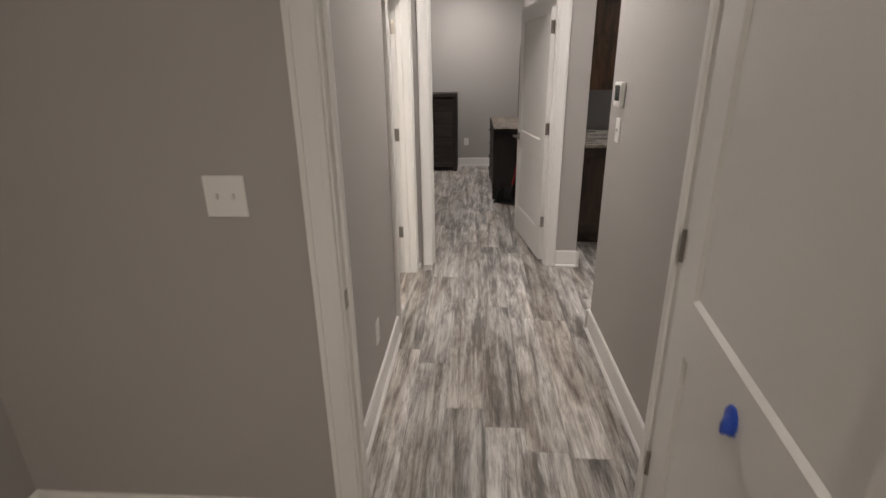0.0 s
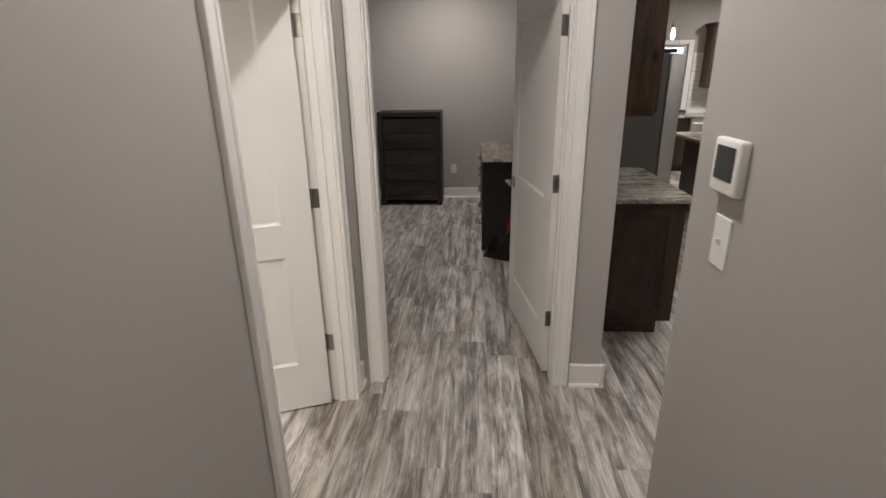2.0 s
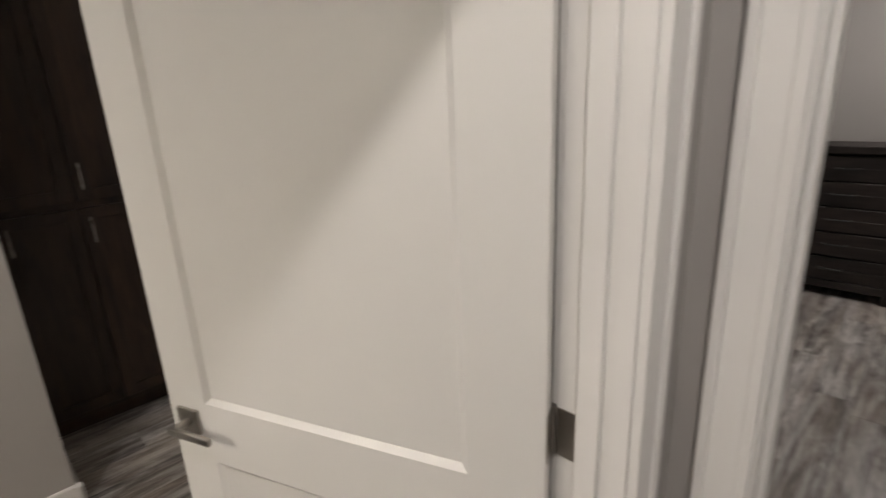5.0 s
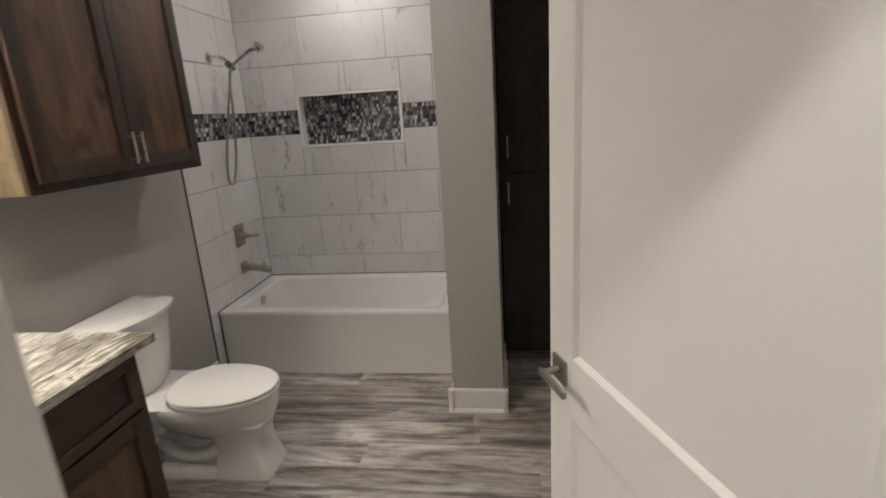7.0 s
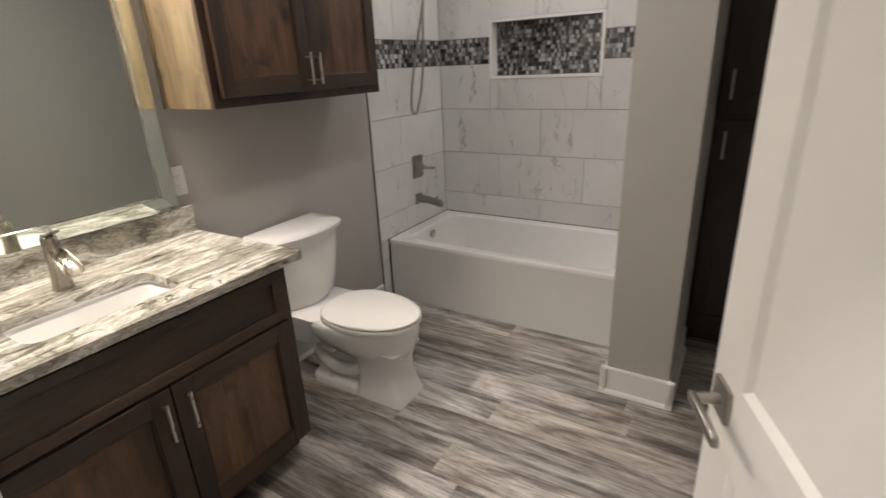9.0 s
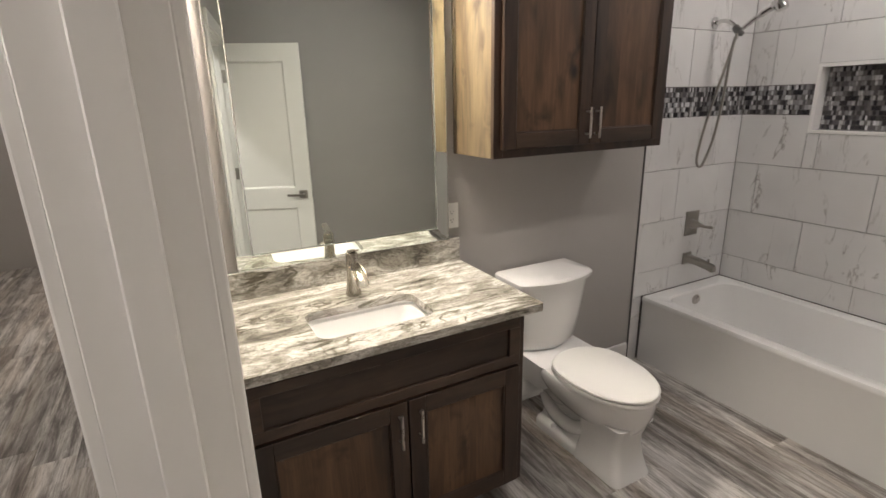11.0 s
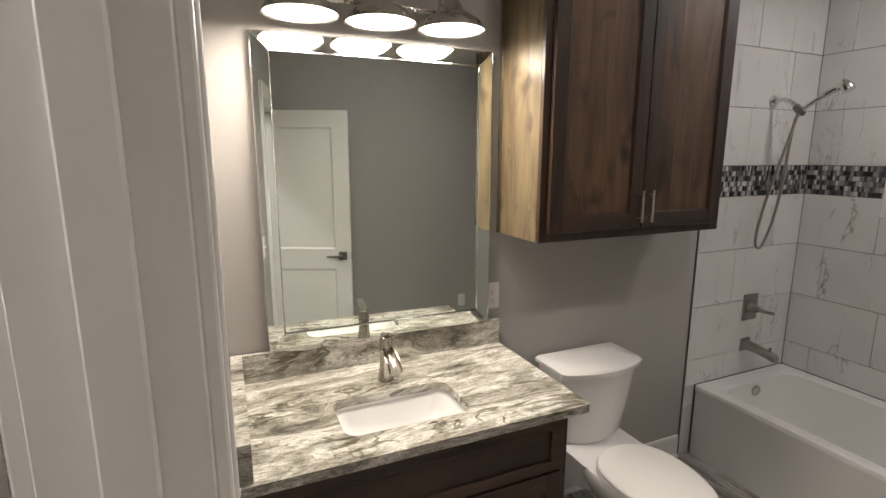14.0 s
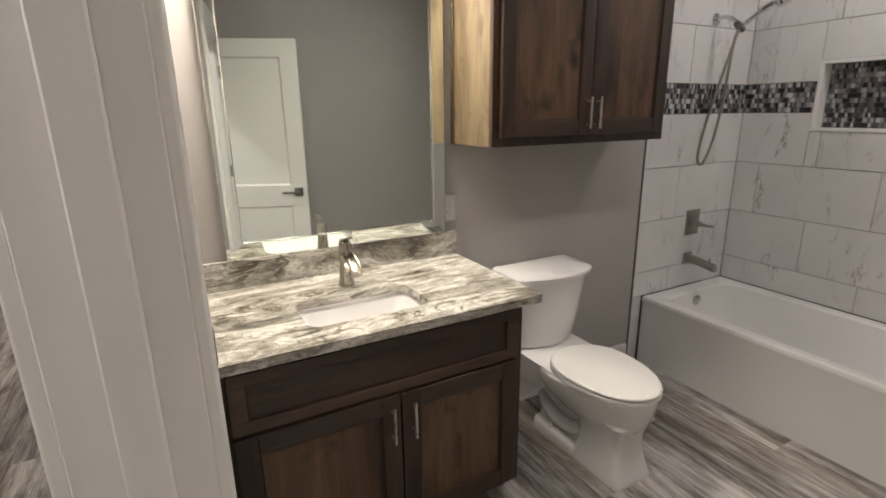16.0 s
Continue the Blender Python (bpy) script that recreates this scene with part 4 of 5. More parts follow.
part("supply_line", bm, M_NICKEL, wc, "braided supply line with valve", 40)

# tub
tub = placed("bathtub", "white acrylic alcove bathtub with a plain apron", "bathtub", (-2.215, 0.77, 0))
BX0, BX1, BY0, BY1, BZ = -2.597, -1.834, 0.003, 1.531, 0.425
bm = bmesh.new()
rim = 0.0
rings = [rounded(BX0, BY0, BX1 - 0.008, BY1, 0.004, 0.001), rounded(BX0, BY0, BX1 - 0.008, BY1, 0.004, 0.385), rounded(BX0, BY0, BX1 - 0.002, BY1, 0.006, 0.398), rounded(BX0, BY0, BX1, BY1, 0.008, 0.412), rounded(BX0, BY0, BX1 - 0.006, BY1, 0.012, BZ),
         rounded(BX0 + 0.055, BY0 + 0.085, BX1 - 0.075, BY1 - 0.075, 0.10, BZ - 0.001), rounded(BX0 + 0.066, BY0 + 0.095, BX1 - 0.086, BY1 - 0.09, 0.10, BZ - 0.010), rounded(BX0 + 0.085, BY0 + 0.11, BX1 - 0.105, BY1 - 0.16, 0.12, 0.25), rounded(BX0 + 0.11, BY0 + 0.14, BX1 - 0.13, BY1 - 0.27, 0.13, 0.12), rounded(BX0 + 0.17, BY0 + 0.20, BX1 - 0.19, BY1 - 0.36, 0.10, 0.085)]
loft(bm, rings, False, True)
part("shell", bm, M_ACRYLIC, tub, "", 35)
bm = bmesh.new()
tube(bm, [(-2.22, 0.099, 0.362), (-2.22, 0.112, 0.359), (-2.22, 0.116, 0.358)], [0.034, 0.034, 0.026], 24)
part("overflow", bm, M_NICKEL, tub, "brushed nickel overflow plate", 40)

# tile surround
ROWS = [(0.4275, 0.581), (0.581, 0.8885), (0.8885, 1.196), (1.196, 1.4925), (1.658, 1.9625), (1.9625, 2.267), (2.267, 2.5715), (2.5715, 2.748)]
GAP = 0.0034
tile_meshes = {}


def tile(parent, axis, u0, u1, z0, z1, face, s):
    """A tile on the plane face, which looks along s of the axis."""
    w, h = u1 - u0 - GAP, z1 - z0 - GAP
    if w < 0.004 or h < 0.004:
        return
    key = (axis, s, round(w, 4), round(h, 4))
    if key not in tile_meshes:
        c, t = 0.0012, 0.008
        bm = bmesh.new()
        lo = [(0, 0), (w, 0), (w, h), (0, h)]
        hi = [(c, c), (w - c, c), (w - c, h - c), (c, h - c)]

        def v3(u, d, z):
            return (u, s * d, z) if axis == "x" else (s * d, u, z)
        loft(bm, [[v3(u, -t, z) for u, z in lo], [v3(u, -c, z) for u, z in lo], [v3(u, 0, z) for u, z in hi]])
        tile_meshes[key] = mesh_of("tile", bm, M_TILE)
    ob = new("tile", tile_meshes[key])
    ob.parent = parent
    ob.location = (u0 + GAP / 2, face, z0 + GAP / 2) if axis == "x" else (face, u0 + GAP / 2, z0 + GAP / 2)


def cut_row(lo, hi, first, step=0.6125):
    x = first
    while x > lo:
        x -= step
    pts = [lo]
    while x < hi - 0.002:
        if x > lo + 0.002:
            pts.append(x)
        x += step
    return list(zip(pts, pts[1:] + [hi]))


NY0, NY1, NZ0, NZ1 = 0.389, 1.148, 1.393, 1.765
west = structure("tile_wall_west", boxes(((-2.6849, -0.004, 0.40), (-2.606, NY0, CEIL - 0.001)), ((-2.6849, NY1, 0.40), (-2.606, 1.54, CEIL - 0.001)), ((-2.6849, NY0, 0.40), (-2.606, NY1, NZ0)), ((-2.6849, NY0, NZ1), (-2.606, NY1, CEIL - 0.001))), M_GROUT, "white marble-look wall tile in running bond with dark grout", "wall")
for k, (z0, z1) in enumerate(ROWS):
    for a, b in cut_row(0.0, 1.535, 0.148 if k % 2 == 0 else 0.452):
        if z1 <= NZ0 or z0 >= NZ1 or b <= NY0 or a >= NY1:
            tile(west, "y", a, b, z0, z1, -2.6, 1)
            continue
        if a < NY0:
            tile(west, "y", a, NY0, z0, z1, -2.6, 1)
        if b > NY1:
            tile(west, "y", NY1, b, z0, z1, -2.6, 1)
        ia, ib = max(a, NY0), min(b, NY1)
        if z0 < NZ0:
            tile(west, "y", ia, ib, z0, NZ0, -2.6, 1)
        if z1 > NZ1:
            tile(west, "y", ia, ib, NZ1, z1, -2.6, 1)
south = structure("tile_wall_south", boxes(((-2.606, -0.0089, 0.0), (-1.757, -0.006, CEIL - 0.001))), M_GROUT, "white marble-look wall tile beside the tub with dark grout", "wall")
for k, (z0, z1) in enumerate(ROWS):
    for a, b in cut_row(-2.6, -1.755, -2.06 if k % 2 == 0 else -2.36):
        tile(south, "x", a, b, z0, z1, 0.0, 1)
tile(south, "x", -1.8335, -1.755, 0.0, 0.30, 0.0, 1)
tile(south, "x", -1.8335, -1.755, 0.30, 0.4275, 0.0, 1)
north = structure("tile_wall_tub_end", boxes(((-2.606, 1.541, 0.0), (-1.757, 1.5449, CEIL - 0.001))), M_GROUT, "white marble-look wall tile at the foot of the tub", "wall")
for k, (z0, z1) in enumerate(ROWS):
    for a, b in cut_row(-2.6, -1.755, -2.06 if k % 2 == 0 else -2.36):
        tile(north, "x", a, b, z0, z1, 1.535, -1)
part("edge_trim", boxes(((-1.7547, -0.0089, 0.0), (-1.7515, 0.0008, CEIL - 0.002))), M_GRAPHITE, south, "thin dark metal tile edge")

# niche and mosaic
niche = structure("tiled_niche", boxes(((-2.6849, NY0, NZ0), (-2.681, NY1, NZ1))), M_GROUT, "recessed shower niche lined with grey glass mosaic", "niche")
part("niche_trim", boxes(((-2.680, NY0, NZ0), (-2.5955, NY0 + 0.020, NZ1)), ((-2.680, NY1 - 0.020, NZ0), (-2.5955, NY1, NZ1)), ((-2.680, NY0 + 0.020, NZ0), (-2.596, NY1 - 0.020, NZ0 + 0.020)), ((-2.680, NY0 + 0.020, NZ1 - 0.020), (-2.596, NY1 - 0.020, NZ1)), bev=0.002), M_CERAMIC, niche, "white stone niche frame")
mrnd = random.Random(9)


def mosaic_cells(u0, u1, z0, z1, rows):
    h = (z1 - z0) / rows
    for r in range(rows):
        u = u0 - mrnd.random() * 0.012
        while u < u1:
            w = mrnd.choice((0.010, 0.013, 0.013, 0.016, 0.020))
            a, b = max(u, u0), min(u + w, u1)
            if b - a > 0.006:
                yield a, b, z0 + r * h, z0 + (r + 1) * h
            u += w


bits = {}


def chip(bm, axis, u0, u1, z0, z1, face, s):
    g, c, t = 0.0011, 0.0008, 0.005
    lo = [(u0 + g, z0 + g), (u1 - g, z0 + g), (u1 - g, z1 - g), (u0 + g, z1 - g)]
    hi = [(u0 + g + c, z0 + g + c), (u1 - g - c, z0 + g + c), (u1 - g - c, z1 - g - c), (u0 + g + c, z1 - g - c)]
    loft(bm, [[(u, face + s * d, z) if axis == "x" else (face + s * d, u, z) for u, z in ring] for ring, d in ((lo, -t), (lo, -c), (hi, 0))], False, True)


left = bmesh.new()
cells = list(mosaic_cells(NY0 + 0.021, NY1 - 0.021, NZ0 + 0.021, NZ1 - 0.021, 13))
for n, (a, b, z0, z1) in enumerate(cells):
    if n < 290:
        key = round(b - a, 3)
        if key not in bits:
            bm = bmesh.new()
            chip(bm, "y", 0, key, 0, z1 - z0, 0, 1)
            bits[key] = mesh_of("mosaic_tile", bm, M_MOSAIC)
        ob = new("mosaic_tile", bits[key])
        ob.parent = niche
        ob.location = (-2.6765 + mrnd.uniform(-0.0006, 0.0006), a, z0)
    else:
        chip(left, "y", a, b, z0, z1, -2.6765, 1)
rest_mosaic = part("mosaic_tiles", left, M_MOSAIC_REST, niche, "grey glass mosaic tiles")
rest_mosaic["kind"] = "stuff"
for root, axis, spans, face, s in ((west, "y", ((0.001, NY0 - 0.001), (NY1 + 0.001, 1.534)), -2.6005, 1), (south, "x", ((-2.599, -1.756),), -0.0005, 1), (north, "x", ((-2.599, -1.756),), 1.5355, -1)):
    band = bmesh.new()
    for u0, u1 in spans:
        for a, b, z0, z1 in mosaic_cells(u0, u1, 1.4935, 1.657, 6):
            chip(band, axis, a, b, z0, z1, face, s)
    bo = part("mosaic_band", band, M_MOSAIC_REST, root, "grey glass mosaic band")
    bo["kind"] = "stuff"

# shower set
arm = placed("hand_shower", "chrome hand shower with hose on a wall arm", "shower", (-2.22, 0.0, 1.98))
bm = bmesh.new()
tube(bm, [(-2.22, 0.0003, 2.0), (-2.22, 0.006, 2.0), (-2.22, 0.012, 2.0)], [0.032, 0.032, 0.018], 24)
part("flange", bm, M_SHOWER, arm, "", 40)
bm = bmesh.new()
tube(bm, smooth_path([(-2.22, 0.008, 2.0), (-2.22, 0.06, 2.005), (-2.22, 0.105, 1.985), (-2.22, 0.14, 1.95)], 6), 0.011, 12)
part("wall_arm", bm, M_SHOWER, arm, "", 40)
bm = bmesh.new()
tube(bm, [(-2.22, 0.125, 1.965), (-2.22, 0.15, 1.935)], 0.019, 14)
tube(bm, [(-2.243, 0.15, 1.93), (-2.20, 0.15, 1.945)], 0.016, 12)
part("holder", bm, M_GRAPHITE, arm, "", 40)
bm = bmesh.new()
tube(bm, smooth_path([(-2.225, 0.13, 1.905), (-2.225, 0.155, 1.945), (-2.228, 0.21, 1.985), (-2.232, 0.27, 2.022), (-2.235, 0.31, 2.04)], 6), [0.010] * 8 + [0.012] * 8 + [0.016] * 8 + [0.019], 14)
part("handle", bm, M_SHOWER, arm, "", 40)
bm = bmesh.new()
tube(bm, [(-2.235, 0.30, 2.045), (-2.236, 0.325, 2.052), (-2.237, 0.345, 2.035), (-2.238, 0.352, 2.020)], [0.017, 0.027, 0.031, 0.028], 20)
part("spray_head", bm, M_SHOWER, arm, "", 40)
bm = bmesh.new()
tube(bm, smooth_path([(-2.225, 0.128, 1.905), (-2.222, 0.118, 1.80), (-2.228, 0.10, 1.55), (-2.225, 0.075, 1.36), (-2.20, 0.06, 1.25), (-2.160, 0.06, 1.205), (-2.122, 0.06, 1.25), (-2.126, 0.075, 1.40), (-2.160, 0.11, 1.65), (-2.192, 0.14, 1.85), (-2.205, 0.15, 1.93)], 10), 0.0075, 10)
part("hose", bm, M_DARKNICKEL, arm, "ribbed metal hose", 50)
vv = placed("shower_valve", "square nickel shower valve trim with lever", "valve", (-2.22, 0.0, 0.84))
part("plate", boxes(((-2.288, 0.0003, 0.764), (-2.168, 0.010, 0.920)), bev=0.004, seg=2), M_DARKNICKEL, vv)
bm = bmesh.new()
tube(bm, [(-2.22, 0.010, 0.84), (-2.22, 0.045, 0.84), (-2.22, 0.065, 0.84)], [0.030, 0.024, 0.016], 20)
tube(bm, [(-2.22, 0.055, 0.84), (-2.22, 0.115, 0.838), (-2.22, 0.15, 0.842)], [0.012, 0.008, 0.009], 12)
part("lever", bm, M_DARKNICKEL, vv, "", 40)
sp = placed("tub_spout", "nickel tub spout with diverter", "spout", (-2.22, 0.0, 0.60))
bm = bmesh.new()
part("plate", boxes(((-2.258, 0.0003, 0.575), (-2.182, 0.012, 0.650)), bev=0.003), M_DARKNICKEL, sp)
loft(bm, [[(-2.22 + sx * w, y, z + sz * h) for sx, sz in ((-1, -0.8), (-0.6, -1), (0.6, -1), (1, -0.8), (1, 0.6), (0.6, 1), (-0.6, 1), (-1, 0.6))] for y, w, h, z in ((0.012, 0.027, 0.026, 0.613), (0.08, 0.026, 0.022, 0.610), (0.15, 0.026, 0.021, 0.600), (0.185, 0.024, 0.022, 0.592), (0.197, 0.018, 0.018, 0.588))])
part("body", bm, M_DARKNICKEL, sp, "", 40)
bm = bmesh.new()
tube(bm, [(-2.22, 0.155, 0.615), (-2.22, 0.155, 0.632), (-2.22, 0.155, 0.642)], [0.006, 0.006, 0.010], 10)
part("diverter", bm, M_DARKNICKEL, sp, "", 40)

# linen cabinet
LX = -2.06
lin = placed("linen_cabinet", "tall dark-stained linen cabinet, panels darkened for the shade of the recess", "cabinet", (-2.37, 2.16, 0))
part("body", boxes(((-2.683, 1.815, 0.10), (LX - 0.02, 2.507, 2.45)), bev=0.001), M_ALDER_DARK, lin)
part("toe_kick", boxes(((-2.683, 1.816, 0.0), (LX - 0.09, 2.506, 0.0995))), M_ALDER_DARK, lin)
for z0, z1, hz in ((0.13, 1.20, 1.09), (1.235, 2.41, 1.36)):
    for a, b, hy in ((1.822, 2.158, 2.125), (2.164, 2.500, 2.197)):
        dd = part("door", boxes(((LX - 0.0195, a, z0), (LX, a + 0.06, z1)), ((LX - 0.0195, b - 0.06, z0), (LX, b, z1)), ((LX - 0.0195, a + 0.06, z0), (LX - 0.0005, b - 0.06, z0 + 0.06)), ((LX - 0.0195, a + 0.06, z1 - 0.06), (LX - 0.0005, b - 0.06, z1)), bev=0.0018), M_ALDER_DARK, lin)
        # the darker frame alder on the panels paints in the shade of the recess
        part("panel_board", boxes(((LX - 0.018, a + 0.058, z0 + 0.058), (LX - 0.010, b - 0.058, z1 - 0.058))), M_ALDER_DARK, dd)
        hy2 = 1.868 if hy < 2.15 else hy
        bm = bmesh.new()
        tube(bm, [(LX + 0.03, hy2, hz - 0.065), (LX + 0.03, hy2, hz + 0.065)], 0.005, 10)
        for d in (-0.047, 0.047):
            tube(bm, [(LX - 0.001, hy2, hz + d), (LX + 0.03, hy2, hz + d)], 0.004, 8)
        part("pull", bm, M_NICKEL, dd, "brushed nickel bar pull", 40)

# ---------- bedroom ----------
ch = placed("chest_of_drawers", "dark espresso wooden chest with five drawers", "chest of drawers", (0.49, 6.68, 0))
CX0, CX1, CY0, CY1, CZ = 0.093, 0.893, 6.465, 6.895, 1.185
part("side", boxes(((CX0, CY0, 0.0), (CX0 + 0.065, CY1, CZ - 0.055)), bev=0.003), M_ESPRESSO_Z, ch)
part("side", boxes(((CX1 - 0.065, CY0, 0.0), (CX1, CY1, CZ - 0.055)), bev=0.003), M_ESPRESSO_Z, ch)
part("top", boxes(((CX0, CY0, CZ - 0.0545), (CX1, CY1, CZ)), bev=0.003), M_ESPRESSO_X, ch)
part("carcass", boxes(((CX0 + 0.065, CY0 + 0.035, 0.10), (CX1 - 0.065, CY1 - 0.01, CZ - 0.055))), M_DARKGAP, ch)
part("base_rail", boxes(((CX0 + 0.0655, CY0 + 0.008, 0.07), (CX1 - 0.0655, CY0 + 0.034, 0.13)), bev=0.002), M_ESPRESSO_X, ch)
dz = (CZ - 0.065 - 0.135) / 5
for k in range(5):
    z0 = 0.137 + k * dz
    d = part("drawer_front", boxes(((CX0 + 0.069, CY0 + 0.012, z0), (CX1 - 0.069, CY0 + 0.034, z0 + dz * 0.48)), ((CX0 + 0.069, CY0 + 0.0125, z0 + dz * 0.48), (CX1 - 0.069, CY0 + 0.034, z0 + dz - 0.012)), bev=0.002), M_ESPRESSO_X, ch)
    bm = bmesh.new()
    tube(bm, smooth_path([((CX0 + CX1) / 2 - 0.07, CY0 + 0.012, z0 + dz / 2), ((CX0 + CX1) / 2 - 0.055, CY0 - 0.012, z0 + dz / 2 - 0.004), ((CX0 + CX1) / 2 + 0.055, CY0 - 0.012, z0 + dz / 2 - 0.004), ((CX0 + CX1) / 2 + 0.07, CY0 + 0.012, z0 + dz / 2)], 4), 0.006, 8)
    part("pull", bm, M_BLACK, d, "black metal pull", 40)

ds = placed("dresser", "dark espresso dresser with a patched wood top", "dresser", (1.61, 5.45, 0))
DX0, DX1, DY0, DY1, DZ = 1.388, 1.855, 4.70, 6.12, 0.862
part("body", boxes(((DX0 + 0.018, DY0 + 0.02, 0.06), (DX1, DY1 - 0.02, DZ - 0.035))), M_ESPRESSO_Z, ds)
part("end_panel", boxes(((DX0, DY0, 0.0), (DX1, DY0 + 0.045, DZ - 0.0355)), bev=0.003), M_ESPRESSO_Z, ds)
part("end_panel", boxes(((DX0, DY1 - 0.045, 0.0), (DX1, DY1, DZ - 0.0355)), bev=0.003), M_ESPRESSO_Z, ds)
tb = part("top_frame", boxes(((DX0, DY0, DZ - 0.035), (DX1, DY1, DZ - 0.008)), bev=0.002), M_ESPRESSO_X, ds)
prn = random.Random(3)
y = DY0
cols = [DX0 + (DX1 - DX0) * f for f in (0, 0.2, 0.4, 0.6, 0.8, 1)]
for a, b in zip(cols, cols[1:]):
    y = DY0
    while y < DY1 - 0.01:
        l = prn.uniform(0.16, 0.42)
        e = min(y + l, DY1)
        if DY1 - e < 0.08:
            e = DY1
        part("top_block", boxes(((a + 0.0006, y + 0.0006, DZ - 0.0078), (b - 0.0006, e - 0.0006, DZ)), bev=0.0008), M_PLANKTOP, ds)
        y = e
for r in range(4):
    z0 = 0.09 + r * 0.182
    for c in range(2):
        y0 = DY0 + 0.052 + c * 0.66
        d = part("drawer_front", boxes(((DX0 + 0.002, y0, z0), (DX0 + 0.0175, y0 + 0.65, z0 + 0.172)), bev=0.003), M_ESPRESSO_X, ds)
        bm = bmesh.new()
        tube(bm, smooth_path([(DX0 + 0.002, y0 + 0.26, z0 + 0.10), (DX0 - 0.024, y0 + 0.275, z0 + 0.096), (DX0 - 0.024, y0 + 0.375, z0 + 0.096), (DX0 + 0.002, y0 + 0.39, z0 + 0.10)], 4), 0.006, 8)
        part("pull", bm, M_BLACK, d, "black metal pull", 40)
dm = placed("dresser_mirror", "dark wood framed mirror standing on the dresser", "mirror", (1.80, 5.45, DZ))
GX, GY0, GY1, GZ1 = 1.775, 5.02, 6.02, 1.82
part("frame", boxes(((GX, GY0, DZ + 0.001), (GX + 0.04, GY0 + 0.075, GZ1)), ((GX, GY1 - 0.075, DZ + 0.001), (GX + 0.04, GY1, GZ1)), ((GX + 0.0005, GY0 + 0.075, DZ + 0.001), (GX + 0.0395, GY1 - 0.075, DZ + 0.10)), ((GX + 0.0005, GY0 + 0.075, GZ1 - 0.075), (GX + 0.0395, GY1 - 0.075, GZ1)), bev=0.004), M_ESPRESSO_Z, dm)
part("pane", boxes(((GX + 0.015, GY0 + 0.07, DZ + 0.095), (GX + 0.02, GY1 - 0.07, GZ1 - 0.07))), M_MIRROR, dm)
part("back_board", boxes(((GX + 0.0405, GY0 + 0.02, DZ + 0.001), (GX + 0.055, GY1 - 0.02, GZ1 - 0.02))), M_ESPRESSO_Z, dm)

pan = placed("dustpan", "black upright dustpan with a red handle, leaning", "dustpan", (1.55, 4.53, 0))
bm = bmesh.new()
out = [(1.395, 4.535), (1.44, 4.63), (1.53, 4.672), (1.64, 4.655), (1.715, 4.56), (1.71, 4.36)]
lo = [bm.verts.new((x, y, 0.001)) for x, y in out]
hi = [bm.verts.new((1.565 + (x - 1.565) * 0.86, 4.57 + (y - 4.57) * 0.80 + 0.015, z)) for (x, y), z in zip(out, (0.035, 0.135, 0.165, 0.165, 0.135, 0.035))]
lo2 = [bm.verts.new((x, y, 0.006)) for x, y in out]
hi2 = [bm.verts.new((v.co.x, v.co.y - 0.006, v.co.z)) for v in hi]
bm.faces.new(lo)
bm.faces.new(list(reversed(lo2)))
for k in range(5):
    bm.faces.new((lo[k], lo[k + 1], hi[k + 1], hi[k]))
    bm.faces.new((lo2[k + 1], lo2[k], hi2[k], hi2[k + 1]))
    bm.faces.new((hi[k], hi[k + 1], hi2[k + 1], hi2[k]))
bm.faces.new((lo[0], lo2[0], lo2[5], lo[5]))
part("scoop", bm, M_BLACK, pan)
bm = bmesh.new()
tube(bm, [(1.605, 4.625, 0.09), (1.628, 4.632, 0.20)], [0.026, 0.018], 12)
part("socket", bm, M_BLACK, pan, "", 40)
bm = bmesh.new()
tube(bm, [(1.626, 4.632, 0.19), (1.795, 4.662, 1.06)], 0.012, 12)
part("handle", bm, M_RED, pan, "red plastic handle", 40)
bm = bmesh.new()
tube(bm, [(1.795, 4.662, 1.06), (1.834, 4.669, 1.26)], 0.014, 12)
part("grip", bm, M_BLACK, pan, "black grip", 40)

# ---------- first room ----------
tape = placed("painters_tape", "small blue painter's tape flag on the door", "tape", (1.668, -0.522, 0.896))
bm = bmesh.new()
ring = []
for k in range(9):
    a = radians(20 + k * 40)
    ring.append((0.026 * math.cos(a), 0.034 * math.sin(a)))
loft(bm, [[(1.6735 + d, -0.522 + u, 0.896 + v) for u, v in ring] for d in (0.0, -0.006)] + [[(1.663, -0.525 + u * 0.6, 0.891 + v * 0.7) for u, v in ring], [(1.650, -0.528 + u * 0.25, 0.886 + v * 0.5) for u, v in ring]])
part("flag", bm, M_BLUE, tape, "crumpled blue tape")

# ---------- kitchen ----------
KZ = 0.885
kb = placed("base_cabinet", "dark-stained kitchen base cabinet with a finished end", "cabinet", (2.29, 3.55, 0))
part("body", boxes(((1.997, 3.105, 0.10), (2.555, 4.10, KZ - 0.001))), M_ALDER_DARK, kb)
part("toe_kick", boxes(((1.997, 3.12, 0.0), (2.50, 4.10, 0.0995))), M_ALDER_Y, kb)
part("end_panel", boxes(((2.012, 3.086, 0.10), (2.10, 3.1045, KZ - 0.001)), ((2.49, 3.086, 0.10), (2.575, 3.1045, KZ - 0.001)), ((2.10, 3.0865, 0.10), (2.49, 3.1045, 0.185)), ((2.10, 3.0865, KZ - 0.09), (2.49, 3.1045, KZ - 0.001)), bev=0.002), M_ALDER_DARK, kb)
part("end_board", boxes(((2.098, 3.094, 0.18), (2.492, 3.1047, KZ - 0.085))), M_ALDER_DARK, kb)
part("door", boxes(((2.5555, 3.12, 0.13), (2.575, 3.60, 0.85)), bev=0.002), M_ALDER_Z, kb)
